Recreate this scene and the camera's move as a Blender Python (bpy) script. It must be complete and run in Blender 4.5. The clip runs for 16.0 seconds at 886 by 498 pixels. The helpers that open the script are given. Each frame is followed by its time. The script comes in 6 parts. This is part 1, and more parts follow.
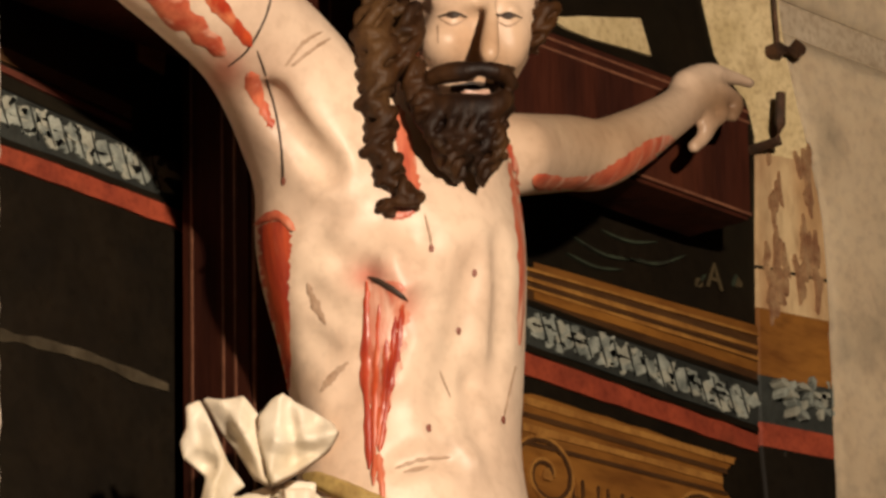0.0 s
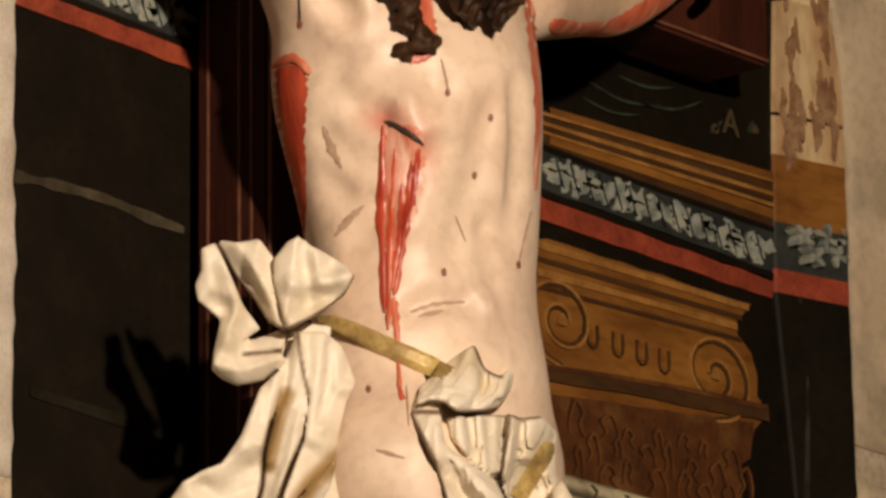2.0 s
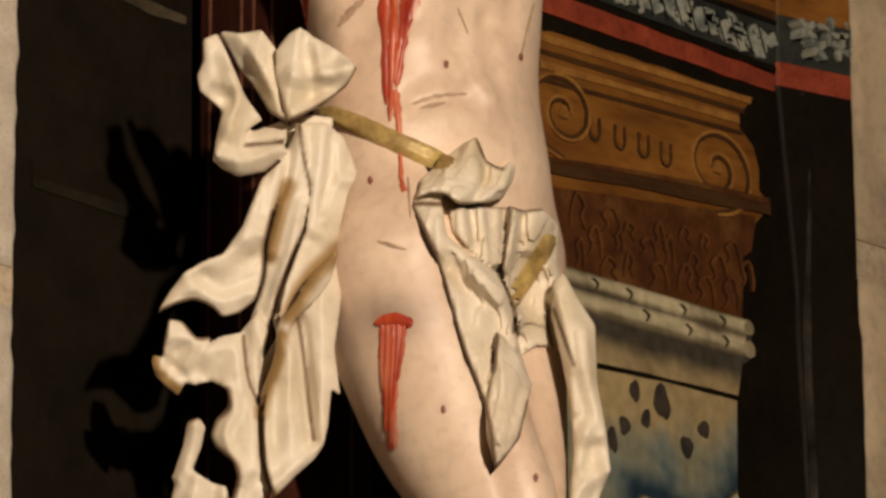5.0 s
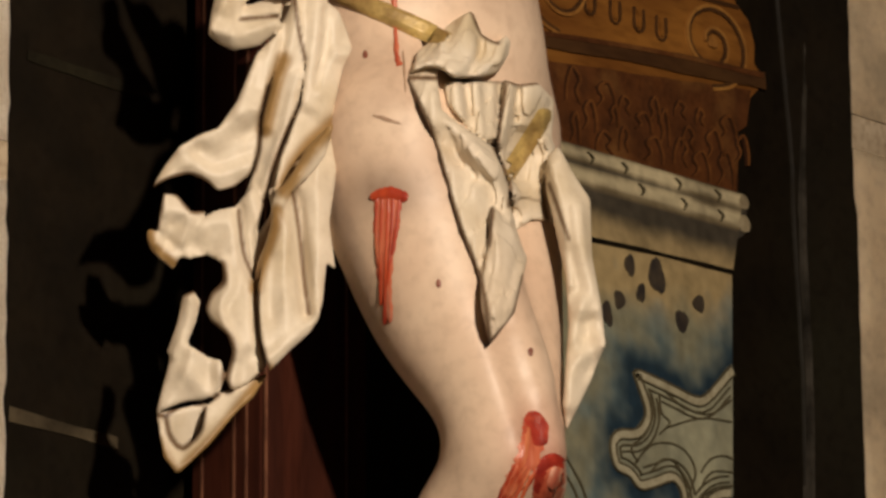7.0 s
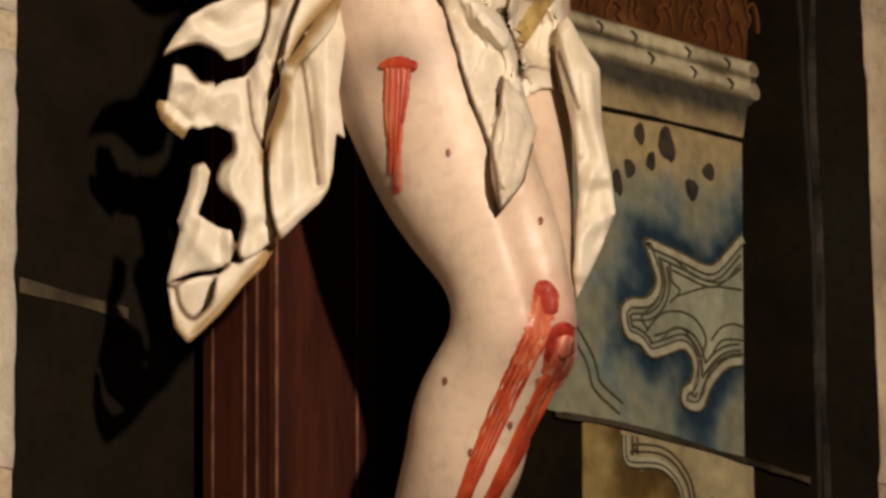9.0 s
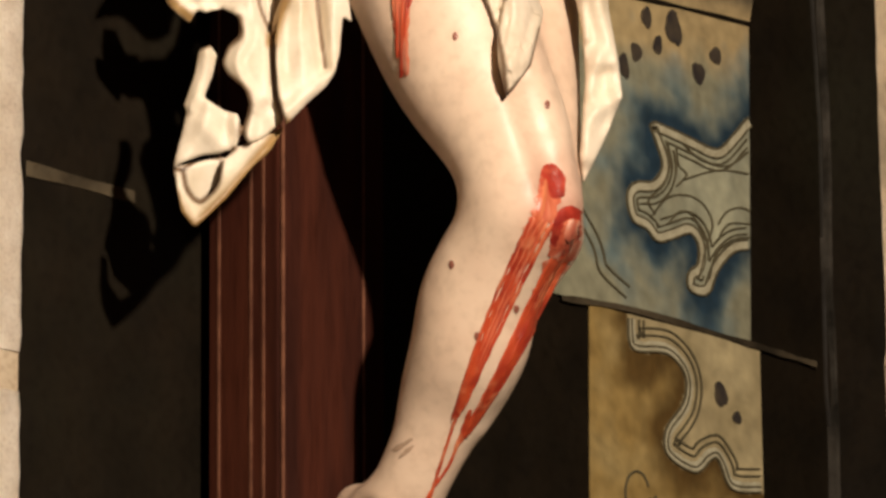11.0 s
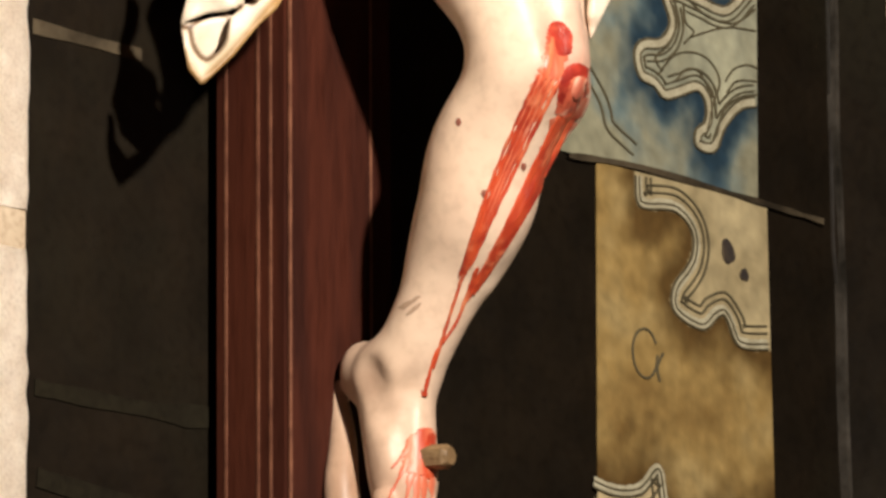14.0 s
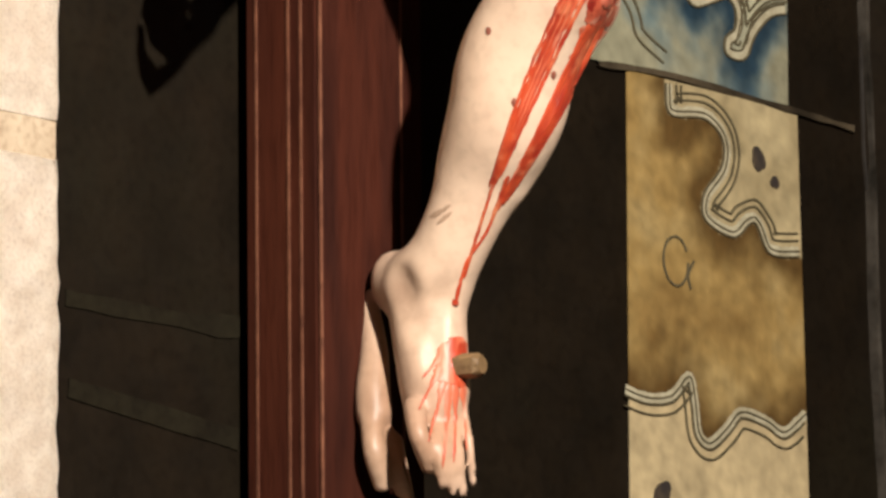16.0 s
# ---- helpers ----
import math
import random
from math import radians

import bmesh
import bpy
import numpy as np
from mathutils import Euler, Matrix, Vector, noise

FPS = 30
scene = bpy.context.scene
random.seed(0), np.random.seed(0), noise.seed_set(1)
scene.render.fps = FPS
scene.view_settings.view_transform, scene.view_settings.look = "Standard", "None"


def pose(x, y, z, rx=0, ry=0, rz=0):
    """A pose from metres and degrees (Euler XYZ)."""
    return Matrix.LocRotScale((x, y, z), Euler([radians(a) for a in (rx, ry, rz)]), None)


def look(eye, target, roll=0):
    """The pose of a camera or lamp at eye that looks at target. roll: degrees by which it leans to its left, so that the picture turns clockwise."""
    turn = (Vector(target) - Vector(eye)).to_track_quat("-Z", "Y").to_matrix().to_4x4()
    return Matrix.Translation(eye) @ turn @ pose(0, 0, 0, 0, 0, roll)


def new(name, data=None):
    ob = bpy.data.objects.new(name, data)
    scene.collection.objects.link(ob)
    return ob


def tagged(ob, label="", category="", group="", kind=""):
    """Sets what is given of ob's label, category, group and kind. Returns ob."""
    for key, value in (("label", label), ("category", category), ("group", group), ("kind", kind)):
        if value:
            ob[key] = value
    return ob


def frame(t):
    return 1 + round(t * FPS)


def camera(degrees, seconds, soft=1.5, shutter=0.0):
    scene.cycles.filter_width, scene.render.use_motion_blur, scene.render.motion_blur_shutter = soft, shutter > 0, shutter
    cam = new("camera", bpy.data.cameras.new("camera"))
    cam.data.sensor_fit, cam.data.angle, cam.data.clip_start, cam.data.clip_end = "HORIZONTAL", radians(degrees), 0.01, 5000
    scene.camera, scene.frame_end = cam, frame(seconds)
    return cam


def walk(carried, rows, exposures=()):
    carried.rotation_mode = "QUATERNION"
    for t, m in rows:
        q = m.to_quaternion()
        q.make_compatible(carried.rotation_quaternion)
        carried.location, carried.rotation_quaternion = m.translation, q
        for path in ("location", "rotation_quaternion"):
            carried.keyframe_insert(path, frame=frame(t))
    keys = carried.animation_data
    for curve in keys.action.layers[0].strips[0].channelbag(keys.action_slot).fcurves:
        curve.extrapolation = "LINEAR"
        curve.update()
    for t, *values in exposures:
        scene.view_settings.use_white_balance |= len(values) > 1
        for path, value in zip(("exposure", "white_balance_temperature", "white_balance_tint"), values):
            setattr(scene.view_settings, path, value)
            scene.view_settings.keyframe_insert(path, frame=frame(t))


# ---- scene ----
# ---------------------------------------------------------------- camera
cam = camera(6.90, 16.0, soft=3.1)
EYE = (-5.392, -5, 1.6)
# seconds, degrees up, lean, heading
ROWS = [
    (0.0, 17.850, 0.862, -49.000),
    (0.5, 17.601, 0.741, -48.959),
    (1.0, 17.345, 0.552, -48.978),
    (1.5, 16.845, 0.539, -48.889),
    (2.0, 16.638, 0.441, -48.857),
    (2.5, 16.381, 0.450, -48.825),
    (3.0, 15.996, 0.408, -48.793),
    (3.5, 15.835, 0.436, -48.756),
    (4.0, 15.549, 0.240, -48.883),
    (6.5, 14.339, 0.206, -48.773),
    (7.0, 14.034, 0.138, -48.870),
    (7.5, 13.799, 0.150, -48.856),
    (8.0, 13.534, 0.194, -48.793),
    (8.5, 13.291, 0.199, -48.836),
    (9.0, 13.015, 0.354, -48.786),
    (11.5, 11.926, 0.245, -48.715),
    (12.0, 11.730, 0.265, -48.656),
    (12.5, 11.465, 0.343, -48.519),
    (13.0, 11.268, 0.327, -48.562),
    (13.5, 11.064, 0.200, -48.658),
    (14.0, 10.998, 0.335, -48.665),
    (14.5, 10.819, 0.286, -48.622),
    (15.0, 10.607, 0.357, -48.571),
    (15.5, 10.508, 0.376, -48.524),
    (16.0, 10.289, 0.540, -48.417),
]
walk(cam, [(t, pose(*EYE, 90 + up, 0, heading) @ pose(0, 0, 0, 0, 0, -lean)) for t, up, lean, heading in ROWS],
     [(0, 0.44, 6650, 11), (2, 0.24, 6600, 11), (4, 0.02, 6600, 10), (7, 0.02, 6500, 10), (9, 0.24, 6400, 10), (11.5, 0.82, 6300, 10), (13, 1.10, 5800, 8), (14, 1.28, 5800, 8), (16, 1.40, 5750, 8)])

# ---------------------------------------------------------------- light
world = bpy.data.worlds.new("world")
world.use_nodes = True
scene.world = world
world.node_tree.nodes["Background"].inputs["Color"].default_value = (1.0, 0.80, 0.58, 1)
world.node_tree.nodes["Background"].inputs["Strength"].default_value = 0.03


def spotlight(name, eye, target, watts, size, cone, colour):
    data = bpy.data.lights.new(name, "SPOT")
    data.energy, data.shadow_soft_size, data.spot_size, data.spot_blend, data.color = watts, size, radians(cone), 0.6, colour
    ob = new(name, data)
    ob.matrix_world = look(eye, target)
    return tagged(ob, "warm church spotlight aimed at the crucifix", "lamp")


spotlight("spotlight", (-1.52, -2.9, 3.95), (0.05, -0.2, 3.30), 375, 0.05, 90, (1.0, 0.83, 0.65))

# ---------------------------------------------------------------- materials


def material(name, colour, rough=0.6, second=None, scale=20.0, detail=6.0, bump=0.0, bump_scale=None, metal=0.0, spots=None, spot_scale=4.0,
             stretch=(1, 1, 1), low=0.35, high=0.65, coat=0.0, spec=0.5, worn=1.0):
    m = bpy.data.materials.new(name)
    m.use_nodes = True
    nodes, links = m.node_tree.nodes, m.node_tree.links
    bsdf = nodes["Principled BSDF"]
    bsdf.inputs["Metallic"].default_value = metal
    bsdf.inputs["Roughness"].default_value = rough
    bsdf.inputs["Coat Weight"].default_value = coat
    bsdf.inputs["Specular IOR Level"].default_value = spec
    bsdf.inputs["Coat Roughness"].default_value = 0.25
    coords = nodes.new("ShaderNodeTexCoord")
    mapping = nodes.new("ShaderNodeMapping")
    mapping.inputs["Scale"].default_value = stretch
    links.new(coords.outputs["Object"], mapping.inputs["Vector"])

    def noise_at(size, steps):
        node = nodes.new("ShaderNodeTexNoise")
        node.inputs["Scale"].default_value, node.inputs["Detail"].default_value = size, steps
        links.new(mapping.outputs["Vector"], node.inputs["Vector"])
        return node

    def mixed(factor, first, other):
        node = nodes.new("ShaderNodeMix")
        node.data_type = "RGBA"
        links.new(factor, node.inputs["Factor"])
        for value, socket in ((first, node.inputs["A"]), (other, node.inputs["B"])):
            if isinstance(value, tuple):
                socket.default_value = (*value, 1)
            else:
                links.new(value, socket)
        return node.outputs["Result"]

    def ramp(source, a, b):
        node = nodes.new("ShaderNodeMapRange")
        node.inputs["From Min"].default_value, node.inputs["From Max"].default_value = a, b
        links.new(source, node.inputs["Value"])
        return node.outputs["Result"]

    second = second or tuple(0.75 * c for c in colour)
    grain = noise_at(scale, detail)
    result = mixed(ramp(grain.outputs["Fac"], low, high), colour, second)
    if spots:
        blot = noise_at(spot_scale, 5)
        result = mixed(ramp(blot.outputs["Fac"], 0.52, 0.72), result, spots)
    # fine grain and rubbed specks over all
    speck = noise_at(scale * 6.5, 9)
    darker = nodes.new("ShaderNodeMix")
    darker.data_type, darker.blend_type = "RGBA", "MULTIPLY"
    darker.inputs["B"].default_value = (1 - 0.30 * worn, 1 - 0.34 * worn, 1 - 0.38 * worn, 1)
    links.new(ramp(speck.outputs["Fac"], 0.46, 0.74), darker.inputs["Factor"])
    links.new(result, darker.inputs["A"])
    result = darker.outputs["Result"]
    links.new(result, bsdf.inputs["Base Color"])
    gloss = noise_at(scale * 1.7, 4)
    span = nodes.new("ShaderNodeMapRange")
    span.inputs["To Min"].default_value, span.inputs["To Max"].default_value = max(rough - 0.12, 0.05), min(rough + 0.12, 1.0)
    links.new(gloss.outputs["Fac"], span.inputs["Value"])
    links.new(span.outputs["Result"], bsdf.inputs["Roughness"])
    if bump:
        relief = noise_at(bump_scale or scale * 3, 8)
        node = nodes.new("ShaderNodeBump")
        node.inputs["Strength"].default_value, node.inputs["Distance"].default_value = bump, 0.004
        links.new(relief.outputs["Fac"], node.inputs["Height"])
        links.new(node.outputs["Normal"], bsdf.inputs["Normal"])
    return m


SKIN = material("painted_flesh", (0.79, 0.61, 0.46), 0.46, (0.71, 0.52, 0.385), 11, bump=0.40, bump_scale=18, spots=(0.62, 0.455, 0.34), spot_scale=7, detail=9, worn=0.45)
BLACK_PAINT = material("black_paint", (0.0102, 0.0068, 0.0035), 0.6, (0.0061, 0.0042, 0.0022), 14, bump=0.3, spots=(0.0114, 0.0094, 0.0049), spot_scale=2.5, spec=0.12)
STONE = material("pale_limestone", (0.88, 0.81, 0.71), 0.9, (0.76, 0.67, 0.56), 40, bump=0.6, bump_scale=70, spots=(0.68, 0.58, 0.46), spot_scale=6, worn=0.6)
MORTAR = material("lime_mortar", (0.52, 0.42, 0.30), 0.95, (0.40, 0.31, 0.21), 18, bump=0.5, bump_scale=90)
CROSS_WOOD = material("red_brown_wood", (0.0533, 0.0137, 0.0072), 0.62, (0.0274, 0.0079, 0.0050), 30, bump=0.25, stretch=(1, 1, 0.12), spots=(0.0828, 0.0230, 0.0108), spot_scale=6, spec=0.12)
LINE_PAINT = material("ochre_line", (0.21, 0.085, 0.045), 0.55, (0.11, 0.040, 0.022), 40)
RED = material("red_band", (0.30, 0.055, 0.025), 0.6, (0.20, 0.035, 0.018), 25, bump=0.2, spots=(0.13, 0.03, 0.015), spot_scale=9, spec=0.2)
OCHRE = material("ochre_paint", (0.2552, 0.1056, 0.0194), 0.6, (0.1408, 0.0510, 0.0097), 20, bump=0.2, stretch=(0.25, 1, 1), spots=(0.0792, 0.0334, 0.0106), spot_scale=7, spec=0.2)
BLACKROOM = material("dim_plaster", (0.62, 0.54, 0.44), 0.9, (0.50, 0.43, 0.34), 3)

PLASTER = material("beige_plaster", (0.90, 0.77, 0.57), 0.9, (0.80, 0.66, 0.47), 12, bump=0.35, bump_scale=40, spots=(0.50, 0.42, 0.30), spot_scale=6, spec=0.2, worn=0.5)
CREAM = material("cream_limewash", (0.66, 0.52, 0.29), 0.8, (0.50, 0.38, 0.19), 22, bump=0.5, spots=(0.32, 0.22, 0.11), spot_scale=12)
FLAKED = material("flaked_paint", (0.64, 0.49, 0.28), 0.8, (0.40, 0.24, 0.11), 14, bump=0.6, spots=(0.22, 0.10, 0.04), spot_scale=9, stretch=(1, 1, 0.35))
PEELED = material("peeled_patch", (0.22, 0.10, 0.045), 0.8, (0.36, 0.22, 0.11), 50, bump=0.4)
FRIEZE = material("slate_grey_paint", (0.036, 0.039, 0.034), 0.6, (0.018, 0.020, 0.018), 26, bump=0.2, spec=0.2)
FRIEZE_DARK = material("dark_slate_paint", (0.016, 0.018, 0.017), 0.6, None, 26, spec=0.2)
SCROLL = material("grey_green_paint", (0.33, 0.35, 0.30), 0.6, (0.12, 0.135, 0.12), 60, bump=0.2, spec=0.2)
SCROLL_LIGHT = material("pale_grey_paint", (0.36, 0.36, 0.29), 0.6, (0.26, 0.26, 0.21), 60)
OCHRE_DARK = material("dark_ochre_paint", (0.0748, 0.0334, 0.0106), 0.6, (0.0484, 0.0211, 0.0079), 25, stretch=(0.25, 1, 1), spec=0.2)
OCHRE_LIGHT = material("light_ochre_paint", (0.3520, 0.1672, 0.0396), 0.6, (0.2288, 0.0968, 0.0220), 25, spec=0.2)
RUST = material("rust_paint", (0.105, 0.036, 0.010), 0.6, (0.060, 0.021, 0.007), 25, bump=0.2, spots=(0.16, 0.07, 0.02), spot_scale=12, spec=0.2)
RUST_LIGHT = material("light_rust_paint", (0.165, 0.062, 0.016), 0.6, (0.10, 0.036, 0.010), 25, spec=0.2)
RUST_DARK = material("dark_rust_paint", (0.045, 0.017, 0.007), 0.6, None, 25, spec=0.2)
RED_DARK = material("dark_red_paint", (0.10, 0.026, 0.015), 0.6, None, 25, spec=0.2)
CREAM_PAINT = material("cream_paint", (0.40, 0.34, 0.22), 0.6, (0.25, 0.20, 0.12), 30, bump=0.2, spots=(0.14, 0.11, 0.07), spot_scale=14)
NECK_DARK = material("grey_brown_paint", (0.075, 0.062, 0.045), 0.6, (0.04, 0.036, 0.030), 25, bump=0.2, spec=0.2)
VEIN = material("olive_vein", (0.105, 0.088, 0.050), 0.6, None, 50, spec=0.2)
VEIN_PALE = material("pale_vein", (0.44, 0.41, 0.29), 0.6, (0.33, 0.30, 0.20), 50)
SPOT = material("dark_spot", (0.028, 0.022, 0.020), 0.6, (0.06, 0.045, 0.03), 60)
STROKE = material("green_stroke", (0.035, 0.045, 0.028), 0.6, (0.02, 0.02, 0.014), 50, spec=0.2)
LETTER = material("ochre_letter", (0.070, 0.050, 0.022), 0.6, None, 50)
JOINT = material("grey_joint", (0.080, 0.062, 0.038), 0.9, (0.020, 0.015, 0.009), 12, bump=0.5, spec=0.1)
FAINT = material("faint_joint", (0.0150, 0.0125, 0.0065), 0.9, (0.0080, 0.0060, 0.0032), 16, bump=0.5, spec=0.1)
BEAD = material("edge_highlight", (0.060, 0.052, 0.042), 0.7, (0.012, 0.010, 0.007), 16, bump=0.4, spec=0.2)
CLOTH = material("cream_painted_cloth", (0.82, 0.725, 0.585), 0.5, (0.74, 0.64, 0.49), 14, bump=0.22, bump_scale=30, spots=(0.60, 0.49, 0.33), spot_scale=10, detail=9, worn=0.3)
GOLD = material("worn_gilding", (0.66, 0.48, 0.17), 0.40, (0.36, 0.24, 0.085), 30, bump=0.2, metal=0.10, spots=(0.34, 0.21, 0.07), spot_scale=22)
HAIR = material("brown_painted_hair", (0.0508, 0.0203, 0.0061), 0.55, (0.0112, 0.0046, 0.0025), 24, bump=0.5, bump_scale=140, stretch=(1, 1, 0.4), spots=(0.0966, 0.0483, 0.0183), spot_scale=16, spec=0.2)
BLOOD = material("red_paint", (0.58, 0.085, 0.026), 0.36, (0.33, 0.028, 0.013), 60, bump=0.4, bump_scale=90, stretch=(1, 1, 0.12), spots=(0.70, 0.24, 0.11), spot_scale=45, worn=0.5)
PINK = material("rubbed_red_paint", (0.62, 0.17, 0.085), 0.45, (0.44, 0.070, 0.034), 60, bump=0.4, bump_scale=90, stretch=(1, 1, 0.10), spots=(0.76, 0.46, 0.33), spot_scale=45, worn=0.4)
CRIMSON = material("deep_red_paint", (0.40, 0.040, 0.022), 0.34, (0.22, 0.018, 0.012), 60, bump=0.5, bump_scale=90, spots=(0.55, 0.10, 0.05), spot_scale=45, worn=0.5)
PALE_WOUND = material("pale_rubbed_wound", (0.68, 0.27, 0.17), 0.4, (0.52, 0.12, 0.07), 50, bump=0.4, bump_scale=90, stretch=(1, 1, 0.15), spots=(0.80, 0.55, 0.42), spot_scale=40, worn=0.4)
SCAR = material("brown_scratch", (0.37, 0.235, 0.15), 0.6, (0.48, 0.33, 0.23), 40)
DARK_LINE = material("dark_brown_line", (0.045, 0.024, 0.014), 0.6, None, 60)
MOLE = material("dried_red_drop", (0.30, 0.10, 0.065), 0.5, None, 60)
LIPS = material("pale_lips", (0.60, 0.36, 0.27), 0.4, None, 40)
IRON = material("rusty_iron", (0.055, 0.030, 0.018), 0.7, (0.10, 0.045, 0.02), 40, bump=0.6, metal=0.4)
PEG = material("worn_wooden_peg", (0.26, 0.17, 0.075), 0.6, (0.15, 0.09, 0.04), 50, bump=0.3)
FRESCO = material("fresco", (0.3, 0.3, 0.2), 0.6, None, 40, bump=0.25, spec=0.2)
for m, share in ((FRESCO, "brushwork"),):
    tree = m.node_tree
    tint = tree.nodes.new("ShaderNodeVertexColor")
    tint.layer_name = share
    tree.links.new(tint.outputs["Color"], tree.nodes["Principled BSDF"].inputs["Base Color"])


def bruise_shaded(m):
    """Lets the carved figure's painted bruises, painted-in shade and cloth lines tint its colours."""
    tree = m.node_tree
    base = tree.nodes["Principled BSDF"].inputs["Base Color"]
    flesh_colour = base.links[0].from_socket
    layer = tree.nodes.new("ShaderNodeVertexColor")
    layer.layer_name = "bruise_shade"
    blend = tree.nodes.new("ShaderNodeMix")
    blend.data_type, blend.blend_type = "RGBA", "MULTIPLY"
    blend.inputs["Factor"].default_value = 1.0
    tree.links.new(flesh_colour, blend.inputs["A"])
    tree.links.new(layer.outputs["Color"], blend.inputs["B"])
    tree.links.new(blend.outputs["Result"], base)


bruise_shaded(SKIN)
bruise_shaded(CLOTH)

# ---------------------------------------------------------------- helpers of this scene


def mesh_object(name, bm, mats, parent=None, label=""):
    data = bpy.data.meshes.new(name)
    bm.to_mesh(data)
    bm.free()
    for m in mats if isinstance(mats, (list, tuple)) else [mats]:
        data.materials.append(m)
    ob = new(name, data)
    if parent:
        ob.parent = parent
    return tagged(ob, label) if label else ob


def part(name, bm, mats, parent, label=""):
    return mesh_object(name, bm, mats, parent, label)


def thing(name, label, category, kind="", group=""):
    return tagged(new(name), label, category, group, kind)


def box(x0, x1, y0, y1, z0, z1, bevel=0.0):
    bm = bmesh.new()
    bmesh.ops.create_cube(bm, size=1)
    for v in bm.verts:
        v.co = ((x0 + x1) / 2 + v.co.x * (x1 - x0), (y0 + y1) / 2 + v.co.y * (y1 - y0), (z0 + z1) / 2 + v.co.z * (z1 - z0))
    if bevel:
        bmesh.ops.bevel(bm, geom=bm.edges[:], offset=bevel, segments=2, affect="EDGES")
    return bm


def slab(outline, front, back):
    """A flat plate from an outline of (x, z), its face at y = -front, its back at y = -back."""
    bm = bmesh.new()
    near = [bm.verts.new((x, -front, z)) for x, z in outline]
    far = [bm.verts.new((x, -back, z)) for x, z in outline]
    bm.faces.new(near)
    bm.faces.new(far[::-1])
    for i in range(len(near)):
        j = (i + 1) % len(near)
        bm.faces.new((near[j], near[i], far[i], far[j]))
    bmesh.ops.recalc_face_normals(bm, faces=bm.faces[:])
    return bm


# ---------------------------------------------------------------- setting
def rough_slab(outline, front, back, amount, seed, cell=0.03):
    """A plate with an uneven edge."""
    rng = random.Random(seed)
    points = []
    for i, p in enumerate(outline):
        q = outline[(i + 1) % len(outline)]
        n = max(1, int(math.hypot(q[0] - p[0], q[1] - p[1]) / cell))
        for j in range(n):
            points.append((p[0] + (q[0] - p[0]) * j / n + rng.uniform(-amount, amount), p[1] + (q[1] - p[1]) * j / n + rng.uniform(-amount, amount)))
    return slab(points, front, back)


def ribbon(path, width, front=0.006, back=0.0, seed=0, wobble=0.15, closed=False, taper=False):
    """A flat painted line on the wall along a path of (x, z)."""
    rng = random.Random(seed)
    pts = [Vector((x, 0, z)) for x, z in path]
    if closed:
        pts.append(pts[0])
    fine = []
    for i in range(len(pts) - 1):
        a, b, c, d = pts[max(i - 1, 0)], pts[i], pts[i + 1], pts[min(i + 2, len(pts) - 1)]
        for j in range(5):
            t = j / 5
            fine.append(0.5 * (2 * b + (c - a) * t + (2 * a - 5 * b + 4 * c - d) * t * t + (3 * b - a - 3 * c + d) * t ** 3))
    fine.append(pts[-1])
    bm = bmesh.new()
    rings = []
    for i, p in enumerate(fine):
        way = (fine[min(i + 1, len(fine) - 1)] - fine[max(i - 1, 0)]).normalized()
        side = Vector((-way.z, 0, way.x)) * width / 2 * (1 + rng.uniform(-wobble, wobble))
        if taper:
            side *= max(0.15, math.sin(math.pi * (i + 0.5) / len(fine)))
        rings.append([bm.verts.new((q.x, y, q.z)) for q, y in ((p - side, -back), (p - side, -front), (p + side, -front), (p + side, -back))])
    for a, b in zip(rings, rings[1:]):
        for k in range(3):
            bm.faces.new((a[k], a[k + 1], b[k + 1], b[k]))
    bmesh.ops.recalc_face_normals(bm, faces=bm.faces[:])
    return bm


def blob(x, z, rx, rz, front, seed, turn=0.0, n=14, uneven=0.25):
    rng = random.Random(seed)
    out = []
    phase = rng.uniform(0, 6.28)
    for i in range(n):
        a = 2 * math.pi * i / n
        r = 1 + uneven * (0.6 * math.sin(3 * a + phase) + rng.uniform(-0.4, 0.4))
        u, v = rx * r * math.cos(a), rz * r * math.sin(a)
        out.append((x + u * math.cos(turn) - v * math.sin(turn), z + u * math.sin(turn) + v * math.cos(turn)))
    return slab(out, front, 0.001)


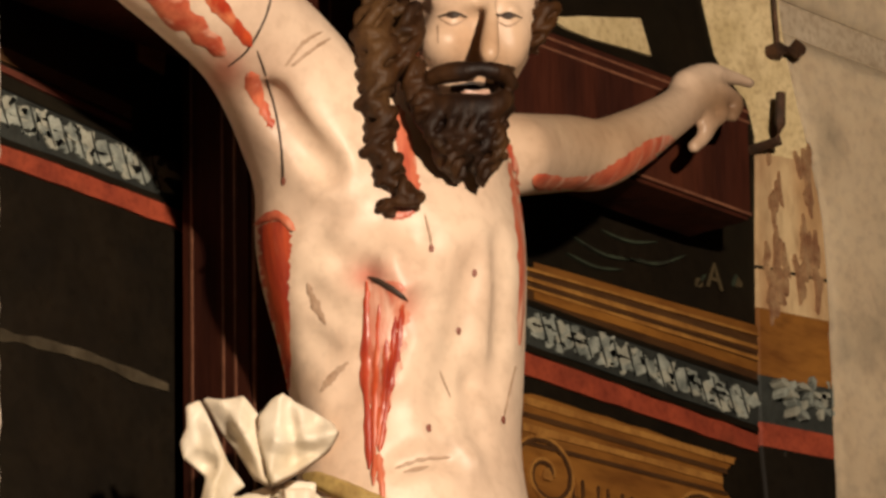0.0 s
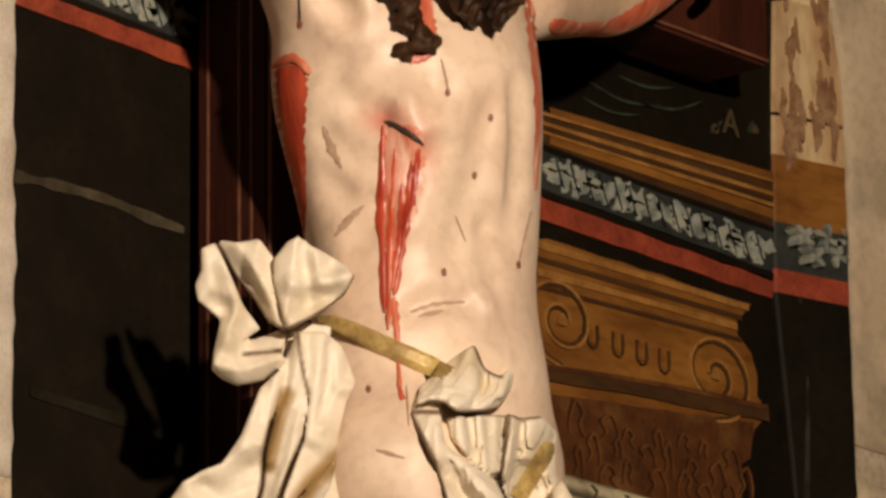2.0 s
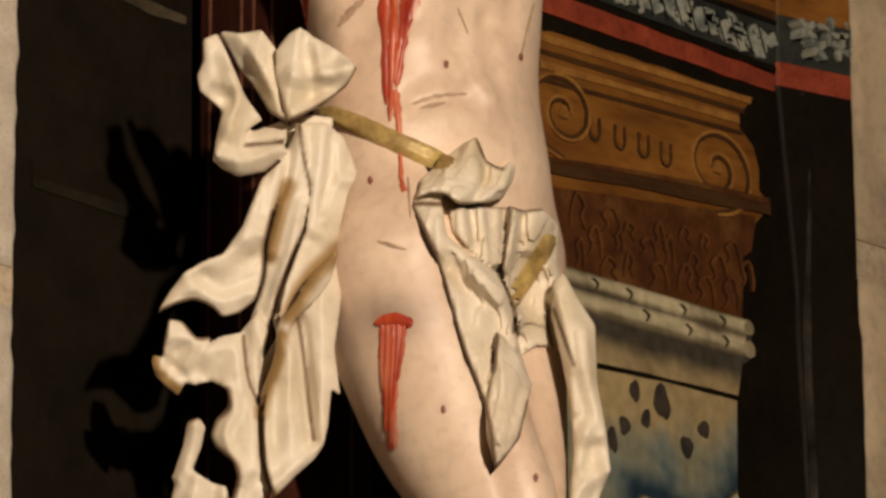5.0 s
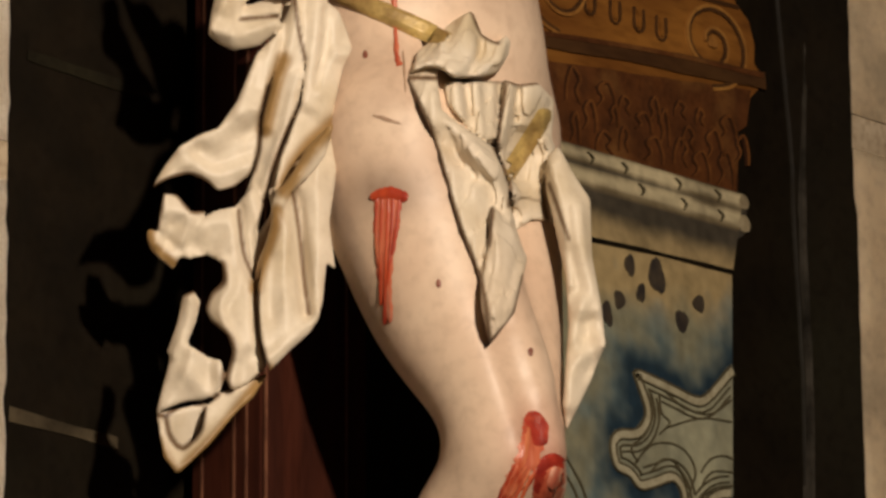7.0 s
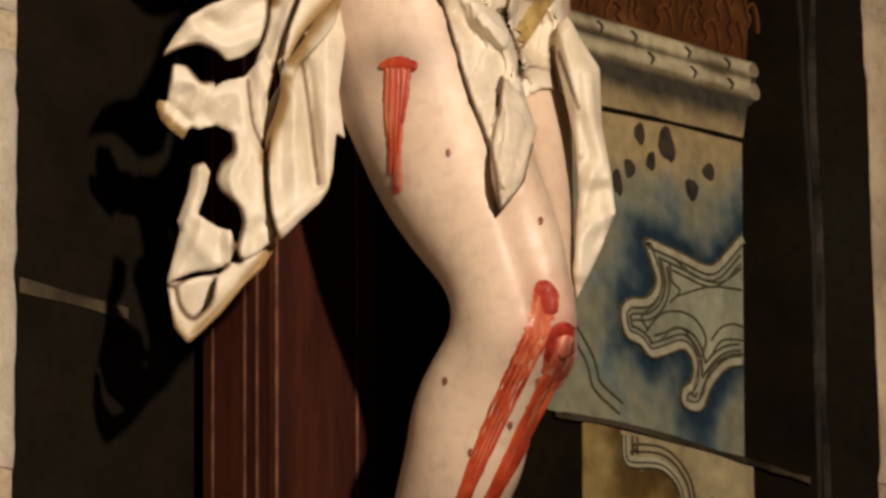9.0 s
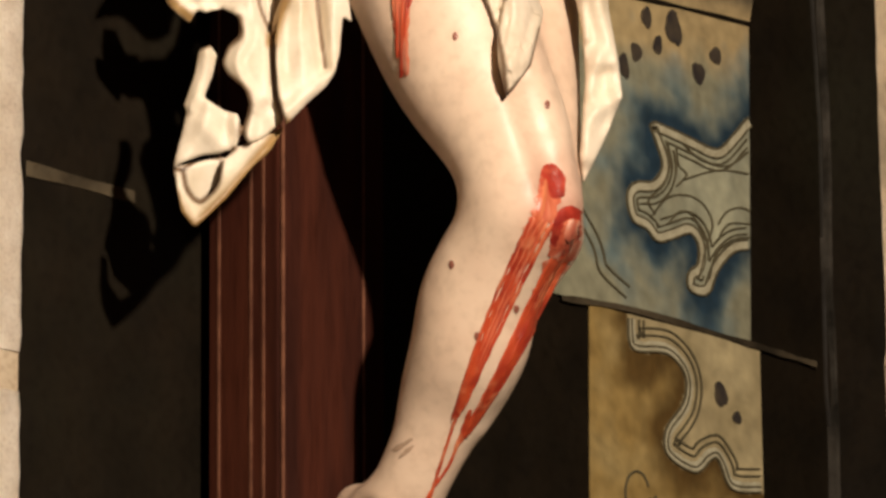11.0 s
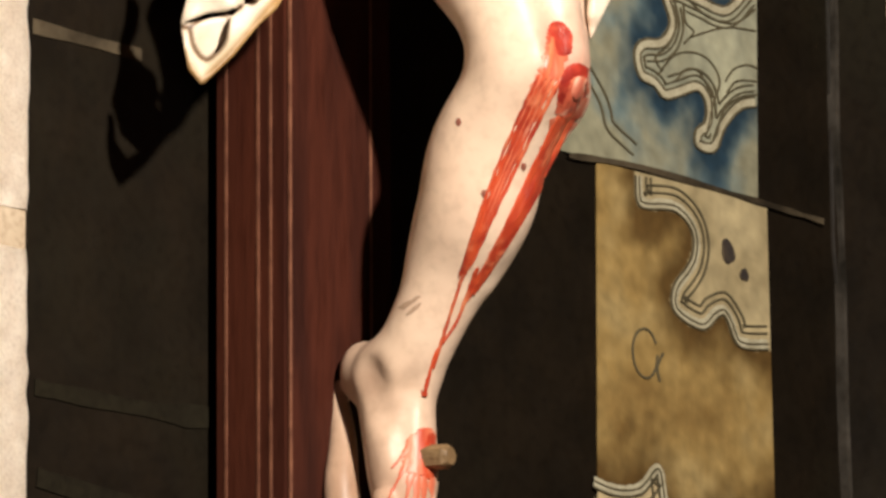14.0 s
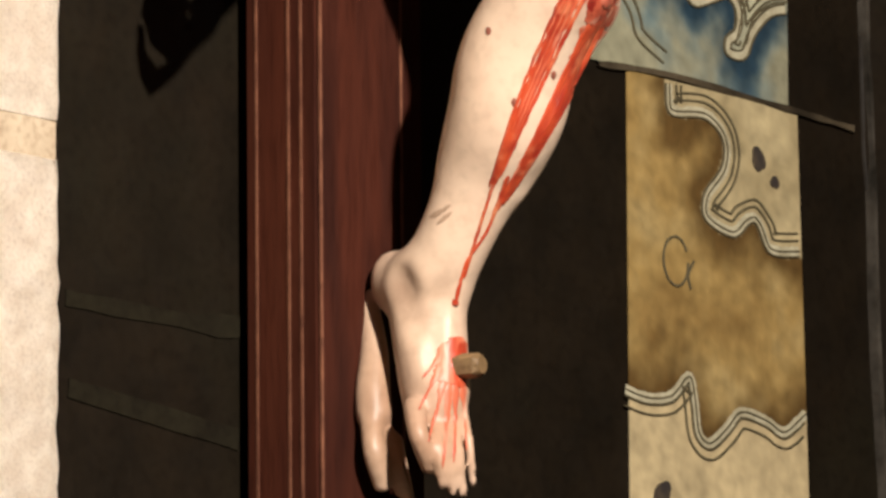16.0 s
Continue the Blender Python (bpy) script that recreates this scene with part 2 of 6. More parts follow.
def stone_wall(name, outline_left, outline_right, joints, front, label, seed, mat):
    """Courses of limestone blocks with recessed mortar between two uneven edges x(z)."""
    body = bmesh.new()
    rows = [0.0, 1.0, 2.0] + [2.2 + 0.06 * i for i in range(50)] + [5.6, 7.0]
    prev = None
    for z in rows:
        xa, xb = outline_left(z), outline_right(z)
        ring = [body.verts.new(c) for c in ((xa, -front + 0.006, z), (xb, -front + 0.006, z), (xb, 0.3, z), (xa, 0.3, z))]
        if prev:
            for k in range(4):
                body.faces.new((prev[k], prev[(k + 1) % 4], ring[(k + 1) % 4], ring[k]))
        else:
            body.faces.new(ring[::-1])
        prev = ring
    body.faces.new(prev)
    bmesh.ops.recalc_face_normals(body, faces=body.faces[:])
    wall = mesh_object(name, body, MORTAR)
    tagged(wall, label, "wall", kind="structure")
    rng = random.Random(seed)
    for z0, z1 in zip(joints, joints[1:]):
        z0, z1 = z0 + 0.020, z1 - 0.020
        bm = bmesh.new()
        nz = max(4, int((z1 - z0) / 0.02))
        xs = [0, 0.008, 0.03, 0.07, 0.14, 0.3, 0.6, 1.0]
        grid = []
        for i in range(nz + 1):
            z = z0 + (z1 - z0) * i / nz
            xa, xb = outline_left(z), outline_right(z)
            near_left = xb < 0
            line = []
            for j, s in enumerate(xs):
                d = s * min(abs(xb - xa), 0.8)
                x = xb - d if near_left else xa + d
                if j == 0:
                    x += rng.uniform(-0.003, 0.003)
                edge = 0.004 if j == 0 or i in (0, nz) else 0.0
                line.append(bm.verts.new((x, -front + edge + rng.uniform(-0.0012, 0.0012), z)))
            grid.append(line)
        for a, b in zip(grid, grid[1:]):
            for k in range(len(xs) - 1):
                bm.faces.new((a[k], a[k + 1], b[k + 1], b[k]))
        bmesh.ops.solidify(bm, geom=bm.faces[:], thickness=0.02)
        bmesh.ops.recalc_face_normals(bm, faces=bm.faces[:])
        for face in bm.faces:
            face.smooth = True
        part("stone_block", bm, mat, wall)
    return wall


def between(rows, z):
    """Linear reading of a table of (z, x)."""
    rows = sorted(rows)
    return float(np.interp(z, [r[0] for r in rows], [r[1] for r in rows]))


back_wall = mesh_object("wall_niche", box(-0.95, 1.30, 0.0, 0.3, 0.0, 7.0), BLACK_PAINT)
tagged(back_wall, "black painted stone back wall of the niche", "wall", kind="structure")
NICHE_LEFT = (-0.3539, 2.978)[0]
LEFT_JOINTS = [2.0, 2.995, 3.458, 4.35, 4.9]
stone_wall("wall_west", lambda z: -4.0, lambda z: NICHE_LEFT + 0.004 * noise.noise((0, 0, z * 9)) + 0.003 * noise.noise((3, 0, z * 40)), LEFT_JOINTS, 0.03,
           "pale limestone wall beside the painted niche", 3, STONE)
# outer and inner edge of the painted arch band, as places on the wall
OUTER = [(0.9198, 4.527), (0.9317, 4.447), (0.9496, 4.382), (0.9728, 4.319), (0.9954, 4.241), (1.003, 4.161), (1.005, 4.025), (1.006, 3.938),
         (1.013, 3.681), (1.018, 3.672), (1.021, 3.472), (1.024, 3.206), (1.03, 3.21), (1.032, 3.073), (1.02, 2.837)]
INNER = [(0.8051, 4.503), (0.819, 4.465), (0.8446, 4.389), (0.8951, 4.361), (0.9111, 4.323), (0.9047, 4.178), (0.9008, 4.014), (0.9023, 3.941), (0.9315, 3.709), (0.9311, 3.659), (0.9457, 3.463), (0.9464, 3.395),
         (0.949, 3.167), (0.9622, 3.063), (0.9711, 2.796)]
outer_at = [(z, x) for x, z in OUTER]
inner_at = [(z, x) for x, z in INNER]
RIGHT_JOINTS = [2.0, 3.181, 3.762, 4.466, 4.9]
stone_wall("wall_east", lambda z: between(outer_at, z) + 0.003 * noise.noise((1, 0, z * 25)), lambda z: 5.0, RIGHT_JOINTS, 0.03,
           "pale plastered stone wall beside the painted arch", 5, PLASTER)
floor = mesh_object("floor", box(-9, 5, -11, 0.3, -0.2, 0.0), BLACKROOM)
tagged(floor, "worn stone church floor", "floor", kind="structure")

# unseen walls and ceiling, added to close the room and bounce some light
for name, (x0, x1, y0, y1, z0, z1) in (("wall_south", (-9, 5, -11.3, -11, 0, 7.5)), ("wall_side_west", (-9.3, -9, -11, 0.3, 0, 7.5)), ("wall_side_east", (5, 5.3, -11, 0.3, 0, 7.5)),
                                       ("wall_far_west", (-9, -4.0, 0.0, 0.3, 0, 7.0)), ("ceiling", (-9, 5, -11, 0.3, 7.0, 7.3))):
    tagged(mesh_object(name, box(x0, x1, y0, y1, z0, z1), BLACKROOM), "plain dim plastered " + ("church ceiling" if name == "ceiling" else "church wall"), name.split("_")[0], kind="structure")

# the painted band that frames the niche: pale stone paint above, black below
arch = thing("painted_arch_band", "painted stone band framing the niche", "moulding", kind="structure")


def band(name, z_low, z_high, mat, lift=0.0):
    bm = bmesh.new()
    prev = None
    n = max(2, int((z_high - z_low) / 0.02))
    for i in range(n + 1):
        z = z_low + (z_high - z_low) * i / n
        xi, xo = between(inner_at, z), between(outer_at, z)
        ring = [bm.verts.new((xi + (xo - xi) * s, -(0.004 + 0.024 * s) - lift + 0.0012 * noise.noise((s * 3, 2, z * 30)), z)) for s in (0, 0.04, 0.35, 0.7, 1.0)]
        ring.insert(0, bm.verts.new((xi, 0.01, z)))
        if prev:
            for a in range(len(ring) - 1):
                bm.faces.new((prev[a], prev[a + 1], ring[a + 1], ring[a]))
        prev = ring
    bmesh.ops.recalc_face_normals(bm, faces=bm.faces[:])
    for face in bm.faces:
        face.smooth = True
    return part(name, bm, mat, arch)


Z_TOP, Z_WOOD, Z_JOINT = 4.563, 4.298, 4.159
Z_BROWN, Z_SCROLL, Z_RED, Z_DARK = 4.11, 4.029, 3.973, 3.945
band("upper_stone", Z_WOOD, Z_TOP, CREAM)
band("flaked_stone", Z_JOINT + 0.002, Z_WOOD, FLAKED)
band("joint", Z_JOINT - 0.002, Z_JOINT + 0.002, BLACK_PAINT)
band("lower_stone", Z_BROWN, Z_JOINT - 0.002, FLAKED)
band("ochre_moulding", Z_SCROLL, Z_BROWN, OCHRE)
band("grey_frieze", Z_RED, Z_SCROLL, FRIEZE)
band("red_band", Z_DARK, Z_RED, RED)
band("black_band", 1.5, Z_DARK, BLACK_PAINT)
# highlight along the band's edge, put in as a paler raised line
part("edge_highlight_line", ribbon([(0.9356, 3.937), (0.9519, 3.941), (0.9415, 3.661), (0.9508, 3.464), (0.9504, 3.304), (0.9572, 3.168), (0.9593, 2.961), (0.9704, 2.771)], 0.0055, 0.012, 0.0, 3, 0.45), BEAD, arch,
     "pale raised line painted as the band's edge highlight")
for k, (x, z, r) in enumerate(((0.9286, 4.013) + (0.010,), (0.9703, 4.019) + (0.013,), (1.007, 4.021) + (0.012,), (0.9484, 3.994) + (0.010,), (0.9904, 4.003) + (0.011,))):
    for n in range(4):
        a = 0.4 + 1.6 * n + 0.5 * k
        leaf = [(x + 1.9 * r * f * math.cos(a + 0.6 * f), z + 1.4 * r * f * math.sin(a + 0.6 * f)) for f in (0.0, 0.4, 0.75, 1.0)]
        part("scroll_leaf", ribbon(leaf, 0.008, 0.0275, 0.01, 40 + 4 * k + n, 0.35, taper=True), (SCROLL, SCROLL_LIGHT)[n % 2], arch)
rng = random.Random(31)
for k in range(26):
    x, z = between(inner_at, 4.1), 0.0
    top, low = Z_WOOD, Z_BROWN
    z = low + (top - low) * rng.random()
    s = rng.uniform(0.12, 0.92)
    xi, xo = between(inner_at, z), between(outer_at, z)
    size = rng.uniform(0.004, 0.011)
    part("flake", blob(xi + (xo - xi) * s, z, size * 0.6, size * rng.uniform(1.5, 3.2), 0.006 + 0.024 * s + 0.0015, 60 + k, rng.uniform(-0.1, 0.3), 12, 0.6), PEELED, arch)

# joints of the black wall
for k, path in enumerate(([(-0.3233, 3.209), (-0.1671, 3.205)], [(0.4912, 3.201), (0.6142, 3.206), (0.809, 3.198), (0.9293, 3.192)], [(-0.3294, 3.8028), (-0.2605, 3.8071), (-0.1941, 3.8082), (-0.1352, 3.8032), (-0.0790, 3.8011)], [(-0.303, 3.582), (-0.1292, 3.577)],
                          [(-0.3184, 2.846), (-0.1244, 2.844), (-0.0581, 2.849)], [(-0.3143, 2.757), (-0.0713, 2.732)])):
    part("joint", ribbon(path, (0.013, 0.0065, 0.011, 0.012, 0.020, 0.018)[k], 0.0065 if k == 1 else 0.002, -0.002, k, 0.3), JOINT if k < 3 else FAINT, back_wall)

# ---------------------------------------------------------------- painted architecture on the wall
cornice = thing("painted_cornice", "painted cornice with red band and grey scroll frieze", "wall painting")
part("red_band", rough_slab([(-0.3529, 4.008), (-0.0797, 3.999), (0.4999, 3.965), (0.8963, 3.956), (0.8954, 3.935), (0.4992, 3.939), (-0.0798, 3.978), (-0.3528, 3.985)], 0.004, -0.01, 0.0012, 1), RED, cornice)
part("frieze", rough_slab([(-0.3535, 4.07), (-0.0839, 4.05), (0.5062, 4.021), (0.9029, 4.016), (0.8968, 3.968), (0.505, 3.975), (-0.084, 4.008), (-0.353, 4.014)], 0.003, -0.01, 0.001, 2), FRIEZE, cornice)
part("dark_line", ribbon([(-0.353, 4.009), (-0.084, 4.002), (0.5001, 3.97), (0.8965, 3.962)], 0.007, 0.0055), BLACK_PAINT, cornice)
part("dark_line", ribbon([(-0.3535, 4.071), (-0.0839, 4.051), (0.5063, 4.023), (0.8989, 4.018)], 0.006, 0.0055), BLACK_PAINT, cornice)
part("moulding_ground", rough_slab([(0.4691, 4.062), (0.9029, 4.087), (0.9, 4.02), (0.4681, 4.025)], 0.0025, -0.01, 0.001, 14), OCHRE_DARK, cornice)
for k, (top, low, thick) in enumerate((((0.4691, 4.061), (0.9014, 4.076), 0.004), ((0.4688, 4.05), (0.9007, 4.06), 0.006), ((0.4685, 4.04), (0.9001, 4.047), 0.004))):
    part("moulding_light", ribbon([top, low], thick, 0.0056, 0.001, 30 + k, 0.3), OCHRE_LIGHT, cornice)
for k, (top, low, thick, mat) in enumerate((((0.5075, 4.067), (0.9016, 4.082), 0.010, OCHRE), ((0.507, 4.05), (0.9007, 4.06), 0.013, OCHRE_DARK), ((0.5066, 4.036), (0.8997, 4.037), 0.011, OCHRE),
                                            ((-0.3538, 4.106), (-0.1354, 4.088), 0.016, OCHRE_DARK), ((-0.3537, 4.09), (-0.1354, 4.071), 0.008, RED_DARK))):
    part("moulding", ribbon([top, low], thick, 0.004, -0.004, k), mat, cornice)
rng = random.Random(11)
for start, end, count in (((0.5104, 4), (0.8864, 3.989), 15), ((-0.3368, 4.043), (-0.0882, 4.028), 11)):
    for k in range(count):
        s = (k + 0.5) / count
        x, z = start[0] + (end[0] - start[0]) * s, start[1] + (end[1] - start[1]) * s
        lean = rng.uniform(-0.5, 0.5)
        for n, (angle, length) in enumerate(((0.5, 0.019), (1.25, 0.017), (2.2, 0.018), (-0.7, 0.019), (-1.5, 0.017), (-2.4, 0.018))):
            a, r = angle + lean + rng.uniform(-0.25, 0.25), length * rng.uniform(0.8, 1.15)
            bend = rng.choice((-0.7, 0.7))
            leaf = [(x + r * f * math.cos(a + bend * f) * 1.9, z + 0.95 * r * f * math.sin(a + bend * f)) for f in (0.10, 0.4, 0.75, 1.08)]
            part("scroll_leaf", ribbon(leaf, rng.uniform(0.009, 0.014), 0.0046 + 0.0003 * (n % 3), 0.002, 7 * k + n, 0.35, taper=True), (SCROLL, SCROLL, SCROLL_LIGHT)[(n + k) % 3], cornice)
        part("scroll_line", ribbon([(x - 0.008, z + 0.017), (x - 0.003, z + 0.002), (x + 0.006, z - 0.017)], 0.0022, 0.0062, 0.003, k, 0.3, taper=True), FRIEZE_DARK, cornice)

strokes = thing("painted_scene", "dark painted scene with thin green and ochre strokes", "wall painting")
for k, path in enumerate(([(0.5766, 4.119), (0.635, 4.11), (0.7046, 4.12)], [(0.6261, 4.138), (0.6754, 4.136), (0.7256, 4.147)], [(0.6647, 4.114), (0.7246, 4.121), (0.7757, 4.143)],
                          [(0.5663, 4.097), (0.6148, 4.092), (0.6643, 4.1)], [(0.7946, 4.111), (0.8105, 4.128)], [(0.8614, 4.126), (0.8671, 4.141)])):
    part("stroke", ribbon(path, 0.0035, 0.004, 0, k, taper=True), STROKE, strokes)
letter = bpy.data.curves.new("letter", "FONT")
letter.body, letter.size, letter.extrude, letter.align_x = "A", 0.045, 0.001, "CENTER"
letter.materials.append(LETTER)
letter_ob = new("letter", letter)
letter_ob.matrix_world = Matrix.Translation((0.8253, -0.004, 4.114)) @ pose(0, 0, 0, 90, 0, 0)
tagged(letter_ob, "faint painted ochre letter on the dark wall", "letter")
for x, z in [(0.7979, 4.1148), (0.8700, 4.1314)]:
    part("dot", blob(x, z, 0.006, 0.006, 0.004, 7), LETTER, strokes)
patch = thing("painted_patch", "small ochre painted patches on the dark wall", "wall painting")
part("patch", rough_slab([(-0.1284, 4.179), (-0.1077, 4.178), (-0.0835, 4.176), (-0.0836, 4.142), (-0.1267, 4.148)], 0.004, -0.01, 0.002, 5), OCHRE, patch)
part("patch", rough_slab([(0.5354, 4.369), (0.705, 4.408), (0.7206, 4.369), (0.6484, 4.364), (0.5743, 4.362)], 0.004, -0.01, 0.002, 6), CREAM, patch)

capital = thing("painted_capital", "painted ochre-brown capital with volutes and leaves", "wall painting")
part("bell", rough_slab([(0.4267, 3.905), (0.5029, 3.92), (0.8587, 3.92), (0.8296, 3.893), (0.8314, 3.88), (0.8554, 3.864), (0.867, 3.838), (0.8644, 3.814), (0.8865, 3.799), (0.8574, 3.773), (0.8485, 3.738),
                         (0.83, 3.728), (0.8347, 3.709), (0.8304, 3.655), (0.5285, 3.654), (0.4246, 3.659)], 0.003, -0.01, 0.0012, 7), OCHRE, capital)
part("lower_bell", rough_slab([(0.4253, 3.735), (0.8575, 3.781), (0.8485, 3.738), (0.831, 3.727), (0.8336, 3.709), (0.8295, 3.657), (0.5285, 3.655), (0.4247, 3.66)], 0.0042, -0.01, 0.001, 8), RUST, capital)
for k, (a, b, thick) in enumerate((((0.4837, 3.909), (0.8505, 3.915), 0.008), ((0.4835, 3.893), (0.8379, 3.9), 0.006), ((0.4834, 3.878), (0.8295, 3.888), 0.008), ((0.4832, 3.861), (0.8373, 3.874), 0.005))):
    part("moulding", ribbon([a, b], thick, 0.005, 0, k), (OCHRE_LIGHT, OCHRE_DARK)[k % 2], capital)
part("ring", ribbon([(0.4727, 3.763), (0.6855, 3.783), (0.8813, 3.797)], 0.020, 0.0065, 0, 4), OCHRE_DARK, capital)
part("ring_light", ribbon([(0.4727, 3.769), (0.6856, 3.791), (0.8764, 3.802)], 0.005, 0.0075, 0, 5), RUST, capital)
for cx, cz, turn in ((0.5221, 3.8305, 1), (0.7878, 3.8229, -1)):
    for tone, start, thick, lift in ((OCHRE_DARK, 0.0, 0.0045, 0.0056), (OCHRE_LIGHT, 0.0036, 0.0036, 0.0062)):
        spiral = [(cx + turn * (0.008 + start + 0.0028 * j) * math.cos(0.55 * j), cz + (0.007 + start + 0.0022 * j) * math.sin(0.55 * j)) for j in range(21)]
        part("volute", ribbon(spiral, thick, lift, 0.002, 3, 0.25), tone, capital)
    part("volute_eye", blob(cx, cz, 0.008, 0.007, 0.0066, 17), OCHRE_LIGHT, capital)
for k, (x, z) in enumerate([(0.5751, 3.8246), (0.6185, 3.8234), (0.6597, 3.8225), (0.6986, 3.8210)]):
    rim = [(x - 0.008, z + 0.013), (x - 0.008, z - 0.008), (x, z - 0.014), (x + 0.008, z - 0.008), (x + 0.008, z + 0.013)]
    part("dart", ribbon(rim, 0.0026, 0.0058, 0.002, k, 0.4), OCHRE_DARK, capital)
    part("dart_light", ribbon([(x, z + 0.012), (x + 0.001, z - 0.009)], 0.0050, 0.0054, 0.002, k, 0.3), OCHRE, capital)


def moved_by(path, dx, dz):
    return [(x + dx, z + dz) for x, z in path]


rng = random.Random(21)
for row in range(3):
    for k in range(7):
        x0, z0 = (0.5483, 3.709)
        x1, z1 = (0.8339, 3.722)
        s = (k + 0.5 * (row % 2)) / 6.6
        x, z = x0 + (x1 - x0) * s, z0 + (z1 - z0) * s - 0.026 * row + 0.012
        x, z = x + rng.uniform(-0.007, 0.007), z + rng.uniform(-0.007, 0.007)
        wide, tall = rng.uniform(0.006, 0.017) * rng.choice((-1, 1)), rng.uniform(0.009, 0.022)
        curl = [(x - wide, z - tall), (x - wide * 0.9, z), (x - 0.2 * wide, z + tall), (x + wide * 0.8, z + 0.4 * tall), (x + 0.3 * wide, z - 0.3 * tall), (x + wide, z - tall)]
        part("leaf_line", ribbon(curl, 0.0030, 0.0056, 0.002, row * 9 + k, 0.3, taper=True), RUST_DARK, capital)
        part("leaf_light", ribbon(moved_by(curl, 0.0035, 0.001), 0.0030, 0.0060, 0.002, row * 9 + k + 50, 0.4, taper=True), RUST_LIGHT, capital)

necking = thing("painted_necking", "painted cream rings below the capital", "wall painting")
part("ground", rough_slab([(0.478, 3.654), (0.8394, 3.655), (0.8492, 3.644), (0.8425, 3.611), (0.8201, 3.598), (0.8194, 3.562), (0.4771, 3.552)], 0.003, -0.01, 0.001, 9), NECK_DARK, necking)
for x, z, r in ((0.8415, 3.648, 0.0085), (0.8420, 3.623, 0.0100)):
    part("roll_end", blob(x, z, r, r, 0.0050, 12, 0, 18, 0.08), CREAM_PAINT, necking)
for k, (x, z) in enumerate(((0.5732, 3.646), (0.6312, 3.646), (0.6602, 3.627), (0.7243, 3.646), (0.7339, 3.625), (0.7939, 3.646), (0.7986, 3.624))):
    part("crack", ribbon([(x - 0.006, z + 0.006), (x + 0.003, z + 0.001), (x, z - 0.006)], 0.0016, 0.0082, 0.003, k, 0.3, taper=True), VEIN, necking)

column = thing("painted_column", "painted column shaft of veined ochre and blue marble", "wall painting")


def inside(poly, x, z):
    hit = np.zeros(x.shape, bool)
    for (xa, za), (xb, zb) in zip(poly, poly[1:] + poly[:1]):
        if za != zb:
            hit ^= ((za > z) != (zb > z)) & (x < (xb - xa) * (z - za) / (zb - za) + xa)
    return hit


def distance(path, x, z, closed=False):
    best = np.full(x.shape, 9.0)
    pairs = list(zip(path, path[1:])) + ([(path[-1], path[0])] if closed else [])
    for (xa, za), (xb, zb) in pairs:
        dx, dz = xb - xa, zb - za
        t = np.clip(((x - xa) * dx + (z - za) * dz) / max(dx * dx + dz * dz, 1e-9), 0, 1)
        best = np.minimum(best, np.hypot(x - xa - t * dx, z - za - t * dz))
    return best


def smooth(path, per=6):
    """A rounded path through the corners of a short one."""
    out = []
    for i in range(len(path) - 1):
        a, b, c, d = (np.array(path[max(0, min(len(path) - 1, j))]) for j in (i - 1, i, i + 1, i + 2))
        for t in np.arange(per) / per:
            out.append(tuple(0.5 * (2 * b + (c - a) * t + (2 * a - 5 * b + 4 * c - d) * t * t + (3 * b - a - 3 * c + d) * t ** 3)))
    return out + [tuple(path[-1])]


def cloudy(x, z, size, seed):
    return np.array([noise.fractal((a * size, seed, b * size), 1.0, 2.0, 4) for a, b in zip(x.ravel(), z.ravel())]).reshape(x.shape)


def painted_plate(name, corners, colours, front, owner):
    """A plate between four corners (top left, top right, bottom right, bottom left), its brushwork in soft colours."""
    tl, tr, br, bl = (np.array(c) for c in corners)
    nu, nv = int(abs(tr[0] - tl[0]) / 0.004), int(abs(tl[1] - bl[1]) / 0.004)
    u, v = np.meshgrid(np.linspace(0, 1, nu + 1), np.linspace(0, 1, nv + 1))
    place = (tl[:, None, None] * (1 - u) + tr[:, None, None] * u) * (1 - v) + (bl[:, None, None] * (1 - u) + br[:, None, None] * u) * v
    x, z = place
    points = np.stack([x, np.full(x.shape, -front), z], -1).reshape(-1, 3)
    faces = [(r * (nu + 1) + c, (r + 1) * (nu + 1) + c, (r + 1) * (nu + 1) + c + 1, r * (nu + 1) + c + 1) for r in range(nv) for c in range(nu)]
    data = bpy.data.meshes.new(name)
    data.from_pydata(points.tolist(), [], faces)
    tint = data.color_attributes.new("brushwork", "FLOAT_COLOR", "POINT")
    tint.data.foreach_set("color", np.concatenate([np.clip(colours(x, z), 0, 1), np.ones(x.shape + (1,))], -1).ravel())
    data.materials.append(FRESCO)
    bm = bmesh.new()
    bm.from_mesh(data)
    bmesh.ops.solidify(bm, geom=bm.faces[:], thickness=0.002)
    bm.to_mesh(data)
    bm.free()
    ob = new(name, data)
    ob.parent = owner
    return ob


def mix(a, b, f):
    return a + (np.array(b) - a) * np.clip(f, 0, 1)[..., None]


